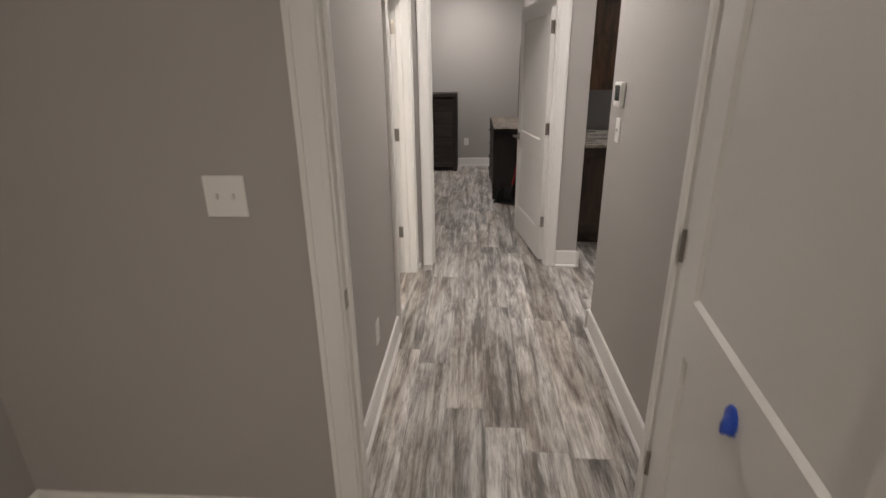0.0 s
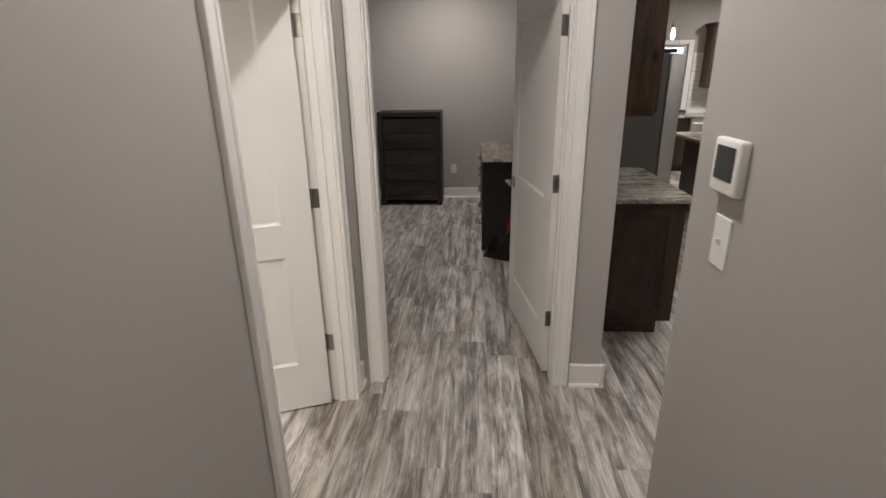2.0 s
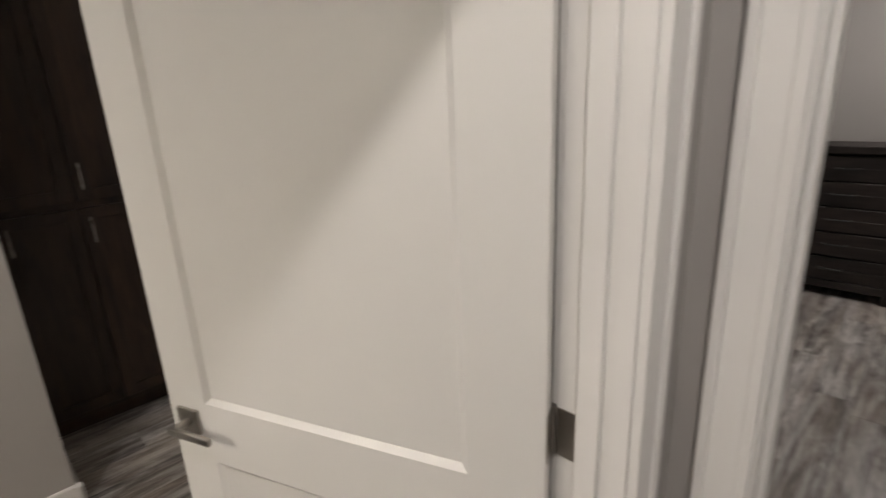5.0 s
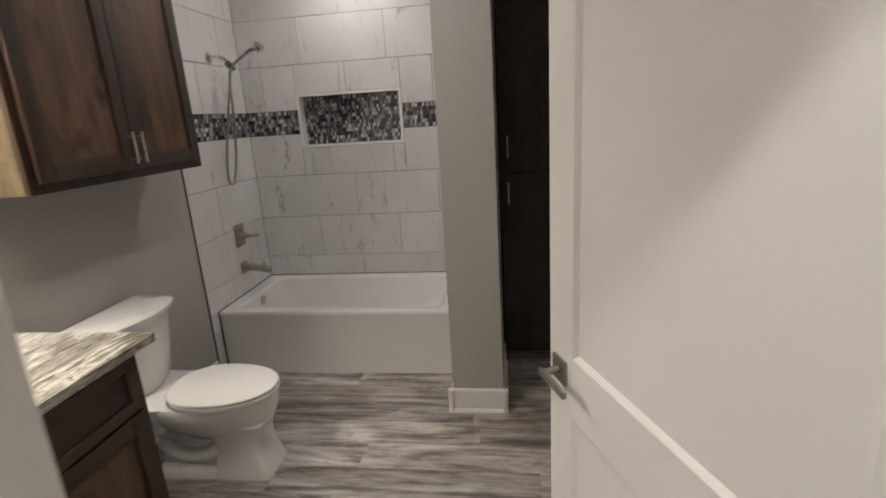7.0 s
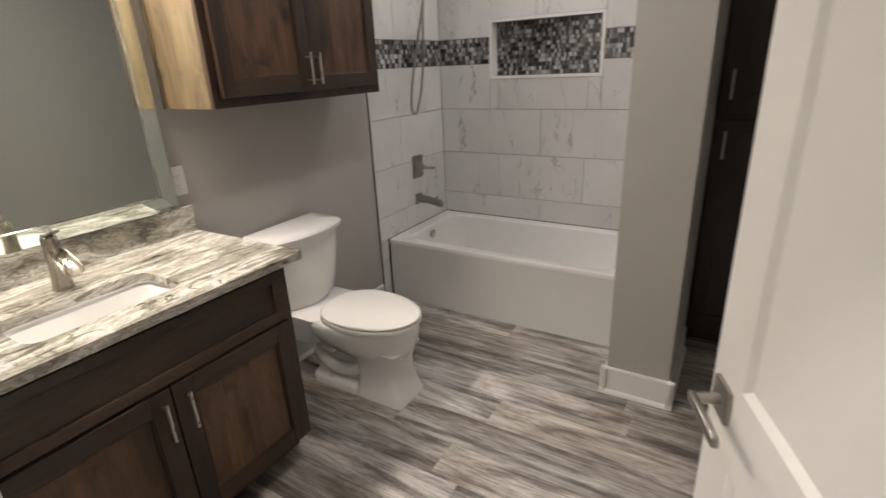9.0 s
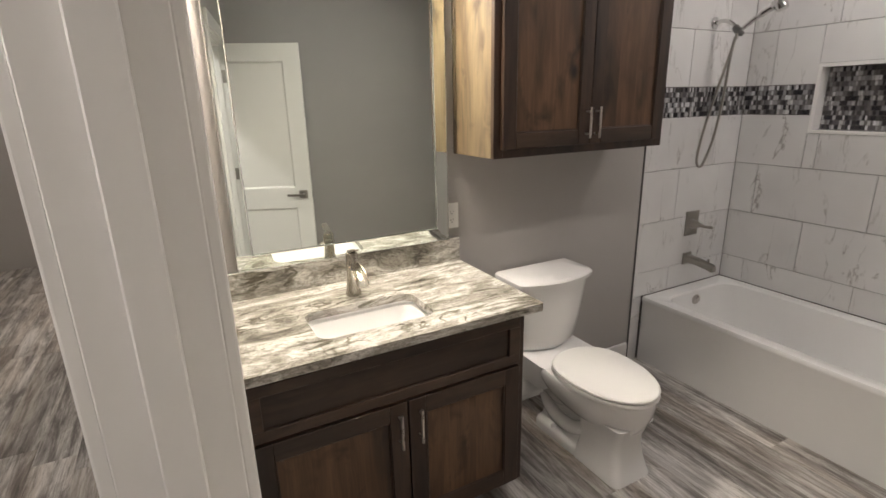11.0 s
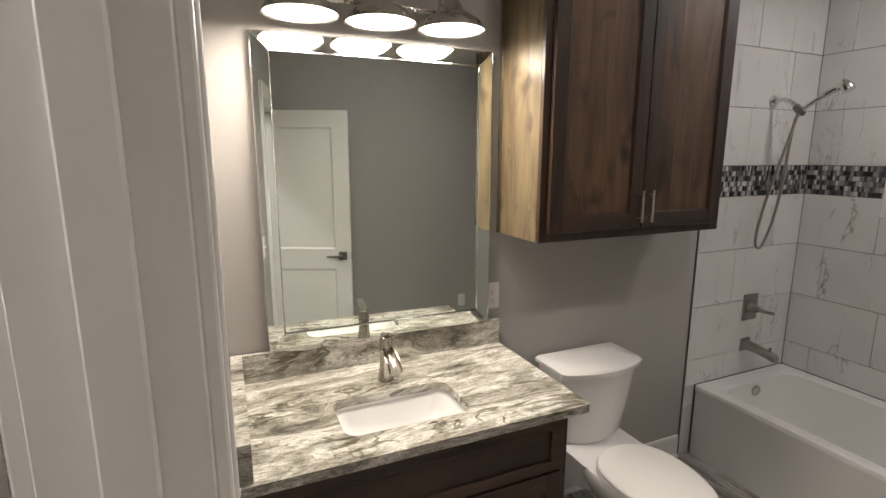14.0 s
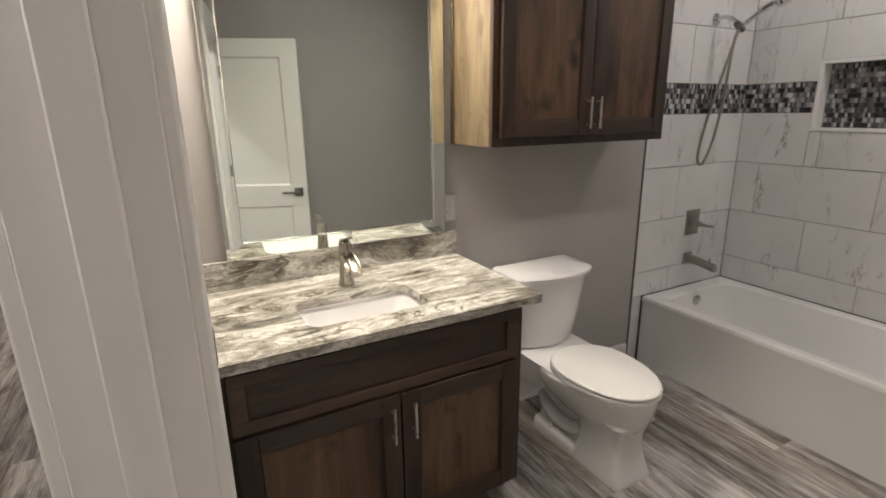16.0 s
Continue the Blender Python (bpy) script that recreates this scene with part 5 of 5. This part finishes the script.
part("door", boxes(((2.5555, 3.61, 0.13), (2.575, 4.09, 0.85)), bev=0.002), M_ALDER_Z, kb)
kt = placed("kitchen_countertop", "streaked granite countertop on the base cabinet", "countertop", (2.3, 3.55, KZ))
part("slab", boxes(((1.997, 3.045, KZ), (2.612, 4.10, KZ + 0.03)), bev=0.003), M_GRANITE, kt)
ku = placed("wall_cabinet", "dark-stained kitchen cabinet hung above the counter", "cabinet", (2.24, 3.85, 1.34))
part("body", boxes(((1.997, 3.60, 1.34), (2.490, 4.10, 2.46))), M_ALDER_DARK, ku)
part("end_panel", boxes(((1.997, 3.587, 1.34), (2.490, 3.5995, 2.46)), bev=0.001), M_ALDER_Z, ku)
part("door", boxes(((2.4905, 3.60, 1.36), (2.511, 4.09, 2.43)), bev=0.002), M_ALDER_Z, ku)
# dark board added as the shadow on the plain wall under the cabinet
part("backsplash_board", boxes(((1.9952, 3.60, 0.916), (2.004, 4.10, 1.3395))), M_ALDER_DARK, ku)

fr = placed("refrigerator", "stainless french-door refrigerator with dark grey sides", "refrigerator", (2.42, 4.6, 0))
part("body", boxes(((2.01, 4.13, 0.02), (2.74, 5.02, 1.745)), bev=0.004), M_GRAPHITE, fr)
part("foot", boxes(((2.05, 4.18, 0.0), (2.70, 4.97, 0.0195))), M_BLACK, fr)
for y0, y1, z0, z1 in ((4.135, 4.573, 0.62, 1.74), (4.579, 5.015, 0.62, 1.74), (4.135, 5.015, 0.06, 0.61)):
    d = part("door", boxes(((2.748, y0, z0), (2.862, y1, z1)), bev=0.012, seg=3), M_STEEL, fr, "", 40)
    bm = bmesh.new()
    if z0 > 0.5:
        hy = y1 - 0.04 if y0 < 4.3 else y0 + 0.04
        tube(bm, [(2.90, hy, 0.80), (2.90, hy, 1.55)], 0.011, 10)
        for z in (0.84, 1.51):
            tube(bm, [(2.86, hy, z), (2.90, hy, z)], 0.008, 8)
    else:
        tube(bm, [(2.90, 4.25, 0.54), (2.90, 4.90, 0.54)], 0.011, 10)
        for yy in (4.3, 4.85):
            tube(bm, [(2.86, yy, 0.54), (2.90, yy, 0.54)], 0.008, 8)
    part("handle", bm, M_STEEL, d, "", 40)
part("hinge_cover", boxes(((2.66, 4.16, 1.7455), (2.80, 4.24, 1.772)), bev=0.004), M_BLACK, fr)

isl = placed("kitchen_island", "dark-stained kitchen island with panelled doors", "kitchen island", (4.9, 5.95, 0))
part("body", boxes(((3.86, 5.46, 0.10), (6.0, 6.42, 0.884))), M_ALDER_DARK, isl)
part("toe_kick", boxes(((3.90, 5.50, 0.0), (5.96, 6.38, 0.0995))), M_ALDER_DARK, isl)
for k in range(5):
    x0 = 3.90 + k * 0.418
    d = part("door", boxes(((x0, 5.44, 0.13), (x0 + 0.055, 5.4595, 0.86)), ((x0 + 0.345, 5.44, 0.13), (x0 + 0.40, 5.4595, 0.86)), ((x0 + 0.055, 5.4405, 0.13), (x0 + 0.345, 5.4595, 0.19)), ((x0 + 0.055, 5.4405, 0.80), (x0 + 0.345, 5.4595, 0.86)), bev=0.0018), M_ALDER_DARK, isl)
    part("panel_board", boxes(((x0 + 0.053, 5.447, 0.188), (x0 + 0.347, 5.458, 0.802))), M_ALDER_Z, d)
    hx = x0 + (0.37 if k % 2 == 0 else 0.03)
    bm = bmesh.new()
    tube(bm, [(hx, 5.41, 0.68), (hx, 5.41, 0.81)], 0.005, 8)
    for z in (0.70, 0.79):
        tube(bm, [(hx, 5.41, z), (hx, 5.441, z)], 0.004, 8)
    part("pull", bm, M_NICKEL, d, "", 40)
it = placed("island_countertop", "pale streaked granite island countertop", "countertop", (4.9, 5.8, 0.885))
bm = bmesh.new()
loft(bm, [rounded(3.69, 5.10, 6.10, 6.47, 0.05, 0.8845), rounded(3.69, 5.10, 6.10, 6.47, 0.05, 0.915)])
part("slab", bm, M_GRANITE, it)

kc = placed("back_counter_cabinet", "dark base cabinets along the kitchen's far wall", "cabinet", (3.8, 9.0, 0))
part("body", boxes(((2.0, 8.72, 0.10), (4.82, 9.298, 0.884))), M_ALDER_DARK, kc)
part("body", boxes(((5.44, 8.72, 0.10), (5.60, 9.298, 0.884))), M_ALDER_DARK, kc)
part("toe_kick", boxes(((2.0, 8.78, 0.0), (4.82, 9.298, 0.0995))), M_ALDER_DARK, kc)
part("toe_kick", boxes(((5.44, 8.78, 0.0), (5.60, 9.298, 0.0995))), M_ALDER_DARK, kc)
kct = placed("back_countertop", "pale granite countertop along the far wall", "countertop", (3.8, 9.0, 0.885))
part("slab", boxes(((2.0, 8.68, 0.8845), (5.64, 9.298, 0.915)), bev=0.003), M_GRANITE, kct)
dwm = placed("dishwasher", "stainless dishwasher under the far counter", "dishwasher", (5.13, 9.0, 0))
part("body", boxes(((4.83, 8.73, 0.0), (5.43, 9.298, 0.8835))), M_BLACK, dwm)
part("front", boxes(((4.832, 8.70, 0.11), (5.428, 8.7295, 0.875)), bev=0.004), M_STEEL, dwm)
bm = bmesh.new()
tube(bm, [(4.88, 8.665, 0.80), (5.38, 8.665, 0.80)], 0.010, 10)
for x in (4.92, 5.34):
    tube(bm, [(x, 8.665, 0.80), (x, 8.70, 0.80)], 0.007, 8)
part("handle", bm, M_STEEL, dwm, "", 40)
KX0, KX1, KZ0, KZ1 = 5.12, 5.47, 1.33, 2.25
kw = placed("wall_cabinet", "knotty alder cabinet with flared crown by the french door", "cabinet", (5.30, 9.13, KZ0))
part("body", boxes(((KX0, 8.99, KZ0), (KX1, 9.298, KZ1)), bev=0.002), M_ALDER_Z, kw)
kwd = part("door", boxes(((KX0 + 0.015, 8.97, KZ0 + 0.02), (KX0 + 0.07, 8.9895, KZ1 - 0.02)), ((KX1 - 0.07, 8.97, KZ0 + 0.02), (KX1 - 0.015, 8.9895, KZ1 - 0.02)), ((KX0 + 0.07, 8.9705, KZ0 + 0.02), (KX1 - 0.07, 8.9895, KZ0 + 0.08)), ((KX0 + 0.07, 8.9705, KZ1 - 0.08), (KX1 - 0.07, 8.9895, KZ1 - 0.02)), bev=0.002), M_ALDER_DARK, kw)
part("panel_board", boxes(((KX0 + 0.068, 8.977, KZ0 + 0.078), (KX1 - 0.068, 8.9888, KZ1 - 0.078))), M_ALDER_Z, kwd)
bm = bmesh.new()
tube(bm, [(KX0 + 0.045, 8.94, KZ0 + 0.06), (KX0 + 0.045, 8.94, KZ0 + 0.19)], 0.005, 8)
for z in (KZ0 + 0.08, KZ0 + 0.17):
    tube(bm, [(KX0 + 0.045, 8.94, z), (KX0 + 0.045, 8.971, z)], 0.004, 8)
part("pull", bm, M_NICKEL, kwd, "brushed nickel bar pull", 40)
bm = bmesh.new()
loft(bm, [[(KX0 - d, 8.985 - d, z), (KX1 + d, 8.985 - d, z), (KX1 + d, 9.298, z), (KX0 - d, 9.298, z)] for d, z in ((0.004, KZ1 + 0.001), (0.01, KZ1 + 0.012), (0.04, KZ1 + 0.055), (0.048, KZ1 + 0.075))])
part("crown", bm, M_ALDER_DARK, kw)
bs = structure("backsplash_wall", boxes(((4.96, 9.2955, 0.916), (5.68, 9.2995, 1.90)), ((2.0, 9.2955, 0.916), (4.96, 9.2995, 0.965))), M_GROUT, "white subway tile backsplash", "wall")
sub = None
for r in range(13):
    z0 = 0.917 + r * 0.0755
    x = 4.96 - (0.0765 if r % 2 else 0)
    while x < 5.67:
        a, b = max(x, 4.96), min(x + 0.153, 5.67)
        if b - a > 0.03:
            key = ("s", round(b - a, 3))
            if key not in bits:
                bits[key] = mesh_of("subway_tile", boxes(((0, -0.008, 0), (b - a - 0.003, 0, 0.0725)), bev=0.0012), M_SUBWAY)
            ob = new("tile", bits[key])
            ob.parent = bs
            ob.location = (a, 9.2955, z0)
        x += 0.153

F0, F1 = FRENCH
fd = structure("door_4", boxes(((F0, 9.30, 0.0), (F0 + 0.03, 9.415, 1.99)), ((F1 - 0.03, 9.30, 0.0), (F1, 9.415, 1.99)), ((F0 + 0.03, 9.30, 1.96), (F1 - 0.03, 9.415, 1.99)), bev=0.002), M_TRIM, "white french doors with full glass panes", "door")
for a, b in ((F0 + 0.032, (F0 + F1) / 2 - 0.002), ((F0 + F1) / 2 + 0.002, F1 - 0.032)):
    lf = part("leaf", boxes(((a, 9.33, 0.02), (a + 0.16, 9.374, 1.958)), ((b - 0.16, 9.33, 0.02), (b, 9.374, 1.958)), ((a + 0.16, 9.3305, 0.02), (b - 0.16, 9.3735, 0.27)), ((a + 0.16, 9.3305, 1.63), (b - 0.16, 9.3735, 1.958)), bev=0.003), M_DOOR, fd)
    pn = part("pane", boxes(((a + 0.159, 9.35, 0.268), (b - 0.159, 9.354, 1.632))), M_GLASS, lf)
    pn.visible_shadow = False
    part("blind_head", boxes(((a + 0.161, 9.338, 1.55), (b - 0.161, 9.349, 1.628)), bev=0.002), M_WHITE, lf, "raised white blind")
    part("glazing_bead", boxes(((a + 0.150, 9.322, 0.262), (a + 0.162, 9.3295, 1.638)), ((b - 0.162, 9.322, 0.262), (b - 0.150, 9.3295, 1.638)), ((a + 0.162, 9.3225, 0.262), (b - 0.162, 9.3295, 0.274)), ((a + 0.162, 9.3225, 1.626), (b - 0.162, 9.3295, 1.638)), bev=0.002), M_TRIM, lf)
bm = bmesh.new()
mx = (F0 + F1) / 2
tube(bm, [(mx - 0.07, 9.3295, 0.95), (mx - 0.07, 9.27, 0.95)], 0.012, 12)
tube(bm, [(mx - 0.07, 9.275, 0.95), (mx - 0.19, 9.275, 0.95)], 0.009, 10)
tube(bm, [(mx - 0.07, 9.3295, 1.09), (mx - 0.07, 9.31, 1.09)], 0.027, 16)
tube(bm, [(mx - 0.07, 9.3295, 0.95), (mx - 0.07, 9.322, 0.95)], 0.030, 16)
part("handle", bm, M_DARKNICKEL, fd, "satin nickel lever and deadbolt", 40)
for u0, u1 in ((F0 - 0.09, F0 - 0.001), (F1 + 0.001, F1 + 0.09)):
    part("casing", boxes(((u0, 9.282, 0.0), (u1, 9.2998, 2.08)), bev=0.003), M_TRIM, fd)
part("head_casing", boxes(((F0 - 0.10, 9.278, 1.9905), (F1 + 0.10, 9.2817, 2.085)), ((F0 - 0.001, 9.2817, 1.9905), (F1 + 0.001, 9.2998, 2.08)), bev=0.001), M_TRIM, fd)

cl = placed("linear_chandelier", "whitewashed wooden linear chandelier with lit bulbs", "chandelier", (4.75, 6.05, 1.85))
X0, X1, Y0, Y1, Z0, Z1 = 4.20, 5.35, 5.93, 6.20, 1.85, 2.05
bm = bmesh.new()
for z, ins in ((Z0, 0.0), (Z1, 0.045)):
    for a, b in (((X0 + ins, Y0 + ins, z), (X1 - ins, Y0 + ins, z)), ((X0 + ins, Y1 - ins, z), (X1 - ins, Y1 - ins, z)), ((X0 + ins, Y0 + ins, z), (X0 + ins, Y1 - ins, z)), ((X1 - ins, Y0 + ins, z), (X1 - ins, Y1 - ins, z))):
        lo = [min(p, q) - 0.012 for p, q in zip(a, b)]
        hi = [max(p, q) + 0.012 for p, q in zip(a, b)]
        box(bm, lo, hi, 0.002)
part("frame", bm, M_WHITEWOOD, cl)
for sx, ex in ((X0, 0.045), (X1, -0.045)):
    for y0, y1 in ((Y0, Y0 + 0.045), (Y1, Y1 - 0.045)):
        bm = bmesh.new()
        tube(bm, [(sx, y0, Z0), (sx + ex, y1, Z1)], 0.011, 4)
        part("corner_post", bm, M_WHITEWOOD, cl)
    bm = bmesh.new()
    tube(bm, [(sx, Y0, Z0), (sx + ex / 2, (Y0 + Y1) / 2, (Z0 + Z1) / 2 + 0.02), (sx, Y1, Z0)], 0.009, 4)
    part("cross_brace", bm, M_WHITEWOOD, cl)
bm = bmesh.new()
box(bm, (X0 + 0.06, 6.05, Z1 - 0.011), (X1 - 0.06, 6.08, Z1 + 0.011), 0.002)
part("spine", bm, M_DARKNICKEL, cl)
for k in range(5):
    x = X0 + 0.16 + k * 0.208
    bm = bmesh.new()
    tube(bm, [(x, 6.065, Z1 - 0.012), (x, 6.065, Z1 - 0.05)], 0.014, 12)
    sk = part("socket", bm, M_DARKNICKEL, cl, "", 40)
    bm = bmesh.new()
    tube(bm, [(x, 6.065, Z1 - 0.05), (x, 6.065, Z1 - 0.07), (x, 6.065, Z1 - 0.10), (x, 6.065, Z1 - 0.125), (x, 6.065, Z1 - 0.135)], [0.013, 0.022, 0.031, 0.024, 0.010], 14)
    part("bulb", bm, M_BULB, sk, "glowing bulb", 60)
for x in (4.55, 5.0):
    bm = bmesh.new()
    tube(bm, [(x, 6.065, Z1 + 0.011), (x, 6.065, CEIL)], 0.006, 8)
    part("hanger_rod", bm, M_DARKNICKEL, cl, "", 40)

# kitchen window and pendant
W0, W1 = KWIN
kwn = structure("window_1", boxes(((W0, 9.33, 1.06), (W0 + 0.045, 9.40, 2.02)), ((W1 - 0.045, 9.33, 1.06), (W1, 9.40, 2.02)), ((W0 + 0.045, 9.3305, 1.06), (W1 - 0.045, 9.3995, 1.105)), ((W0 + 0.045, 9.3305, 1.975), (W1 - 0.045, 9.3995, 2.02)), bev=0.003), M_TRIM, "white framed kitchen window above the counter", "window")
wp = part("pane", boxes(((W0 + 0.044, 9.362, 1.104), (W1 - 0.044, 9.366, 1.976))), M_GLASS, kwn)
wp.visible_shadow = False
part("meeting_rail", boxes(((W0 + 0.045, 9.35, 1.52), (W1 - 0.045, 9.38, 1.56)), bev=0.002), M_TRIM, kwn)
for u0, u1 in ((W0 - 0.085, W0), (W1, W1 + 0.085)):
    part("casing", boxes(((u0, 9.278, 1.00), (u1, 9.2998, 2.09)), bev=0.003), M_TRIM, kwn)
part("head_casing", boxes(((W0, 9.279, 2.0205), (W1, 9.2998, 2.09)), bev=0.003), M_TRIM, kwn)
part("sill", boxes(((W0 - 0.09, 9.255, 0.972), (W1 + 0.09, 9.2998, 0.9995)), bev=0.003), M_TRIM, kwn)
PX, PY = 4.10, 7.95
pl = placed("pendant_light", "clear glass pendant lamp with a lit bulb", "pendant light", (PX, PY, 1.93))
bm = bmesh.new()
tube(bm, [(PX, PY, CEIL), (PX, PY, CEIL - 0.02), (PX, PY, CEIL - 0.03)], [0.06, 0.06, 0.045], 24)
part("canopy", bm, M_NICKEL, pl, "", 40)
bm = bmesh.new()
tube(bm, [(PX, PY, CEIL - 0.03), (PX, PY, 2.27)], 0.004, 8)
part("cord", bm, M_NICKEL, pl)
bm = bmesh.new()
tube(bm, [(PX, PY, 2.275), (PX, PY, 2.21), (PX, PY, 2.18)], [0.020, 0.022, 0.05], 18)
part("socket", bm, M_NICKEL, pl, "", 40)
bm = bmesh.new()
loft(bm, [[(PX + r * math.cos(k * math.tau / 24), PY + r * math.sin(k * math.tau / 24), z) for k in range(24)] for r, z in ((0.068, 2.185), (0.088, 2.05), (0.105, 1.935), (0.102, 1.935), (0.085, 2.05), (0.065, 2.182))], False, False)
gs = part("shade", bm, M_GLASS, pl, "clear glass shade", 40)
gs.visible_shadow = False
bm = bmesh.new()
tube(bm, [(PX, PY, 2.18), (PX, PY, 2.14), (PX, PY, 2.08), (PX, PY, 2.04), (PX, PY, 2.03)], [0.013, 0.020, 0.032, 0.022, 0.008], 14)
part("bulb", bm, M_BULB, pl, "glowing bulb", 60)

# recessed lamps over the rooms, mostly unseen fixtures added to carry fill light
for nm, x, y, w, c in DOWNLIGHTS:
    rl = placed("recessed_light", "white recessed ceiling downlight, lit, unseen, mostly added as fill", "ceiling light", (x, y, CEIL - 0.01), "recessed downlights")
    bm = bmesh.new()
    rings = [[(x + r * math.cos(k * math.tau / 28), y + r * math.sin(k * math.tau / 28), z) for k in range(28)] for r, z in ((0.092, CEIL), (0.092, CEIL - 0.004), (0.086, CEIL - 0.008), (0.070, CEIL - 0.008), (0.066, CEIL - 0.003), (0.066, CEIL))]
    loft(bm, rings, False, False)
    part("trim_ring", bm, M_WHITE, rl, "", 50)
    bm = bmesh.new()
    tube(bm, [(x, y, CEIL), (x, y, CEIL - 0.003)], 0.0655, 28)
    part("lens", bm, M_DOWN, rl, "glowing lens", 40)

# ---------- outside ----------
structure("ground", boxes(((-300, 9.7, -0.35), (300, 400, -0.25))), paint("pale_ground", (0.78, 0.78, 0.79), 0.9), "pale open ground behind the house", "ground")
structure("patio", boxes(((3.5, 9.42, -0.25), (9.5, 12.5, -0.03))), paint("concrete", (0.5, 0.49, 0.47), 0.85, 0.4, 60), "light concrete patio", "patio")
pc = placed("patio_chair", "blue wooden lounge chair on the patio", "chair", (6.4, 10.8, -0.03))
part("seat", boxes(((6.12, 10.5, 0.36), (6.68, 11.05, 0.40)), bev=0.006), M_CHAIR, pc)
for k in range(4):
    part("back_slat", boxes(((6.13 + k * 0.14, 11.04, 0.40), (6.25 + k * 0.14, 11.07, 0.98)), bev=0.005), M_CHAIR, pc)
for x in (6.06, 6.68):
    part("armrest", boxes(((x, 10.45, 0.60), (x + 0.07, 11.08, 0.63)), bev=0.005), M_CHAIR, pc)
    for y in (10.5, 10.98):
        part("leg", boxes(((x + 0.005, y, -0.03), (x + 0.06, y + 0.06, 0.5995)), bev=0.005), M_CHAIR, pc)
for n in range(7):
    tx, ty = -6 + n * 6.5 + random.uniform(-1.5, 1.5), 44 + random.uniform(-5, 9)
    tr = placed("tree", "bare pale winter tree at the far field edge", "tree", (tx, ty, -0.25), "trees at the field edge")
    bm = bmesh.new()
    hgt = random.uniform(7, 10)
    tube(bm, [(tx, ty, -0.25), (tx + 0.1, ty, hgt * 0.4), (tx - 0.1, ty, hgt * 0.75), (tx, ty, hgt)], [0.22, 0.16, 0.08, 0.02], 8)
    part("trunk", bm, plain("bark", (0.16, 0.13, 0.11), 0.9) if n == 0 else bpy.data.materials["bark"], tr)
    bm = bmesh.new()
    for k in range(60):
        z = hgt * random.uniform(0.3, 0.95)
        a = random.uniform(0, math.tau)
        l = random.uniform(0.8, 2.6) * (1.15 - z / hgt)
        e = Vector((tx + l * math.cos(a), ty + l * math.sin(a), z + l * 0.7))
        tube(bm, [(tx, ty, z), e], [0.035, 0.01], 5)
        for j in range(3):
            f = random.uniform(0.4, 1)
            q = Vector((tx, ty, z)).lerp(e, f)
            tube(bm, [q, q + Vector((random.uniform(-0.5, 0.5), random.uniform(-0.5, 0.5), random.uniform(0.2, 0.7)))], [0.012, 0.004], 4)
    part("crown", bm, bpy.data.materials["bark"], tr, "leafless branches")
structure("backdrop", boxes(((-150, 70, -0.3), (150, 70.5, 40))), glow("bright_overcast", (0.86, 0.93, 1.0), 1.5), "bright hazy winter sky beyond the field", "backdrop")


# ---------- floor planks, last ----------
floor = structure("floor", boxes(((-2.79, -0.08, -0.0058), (8.3, 9.4, -0.005)), ((-0.54, -4.69, -0.0058), (3.39, -0.0802, -0.005))), M_DARKGAP, "grey weathered wood-look vinyl plank floor", "floor")
PW, PL = 0.182, 1.22


def plank_bm(bm, x, y, w, l):
    c = 0.0016
    lo = [bm.verts.new((x + a, y + b, -0.005)) for a, b in ((0, 0), (w, 0), (w, l), (0, l))]
    up = [bm.verts.new((x + a, y + b, -0.001)) for a, b in ((0.0004, 0.0004), (w - 0.0004, 0.0004), (w - 0.0004, l - 0.0004), (0.0004, l - 0.0004))]
    top = [bm.verts.new((x + a, y + b, 0.0)) for a, b in ((c, c), (w - c, c), (w - c, l - c), (c, l - c))]
    for r0, r1 in ((lo, up), (up, top)):
        for k in range(4):
            bm.faces.new((r0[k], r0[(k + 1) % 4], r1[(k + 1) % 4], r1[k]))
    bm.faces.new(top)


one = bmesh.new()
plank_bm(one, 0, 0, PW, PL)
plank_mesh = mesh_of("plank", one, M_PLANK)
rest = bmesh.new()
rnd = random.Random(4)
made = 0
for i in range(61):
    x = -2.79 + i * PW
    y = -4.69 - rnd.random() * PL
    inside = -0.6 < x < 3.3
    while y < 9.4:
        if not inside and y + PL < 0.1:
            y += PL
            continue
        near = -1.9 < x < 2.75 and -1.4 < y < 5.2 and made < 300
        if near:
            ob = new("plank", plank_mesh)
            ob.parent = floor
            ob.location = (x, y, 0)
            made += 1
        else:
            y0, y1 = max(y, -4.69 if inside else -0.08), min(y + PL, 9.4)
            if y1 - y0 > 0.01:
                plank_bm(rest, x, y0, PW, y1 - y0)
        y += PL
more = part("planks", rest, M_PLANK_REST, floor, "planks further off")
more["kind"] = "stuff"
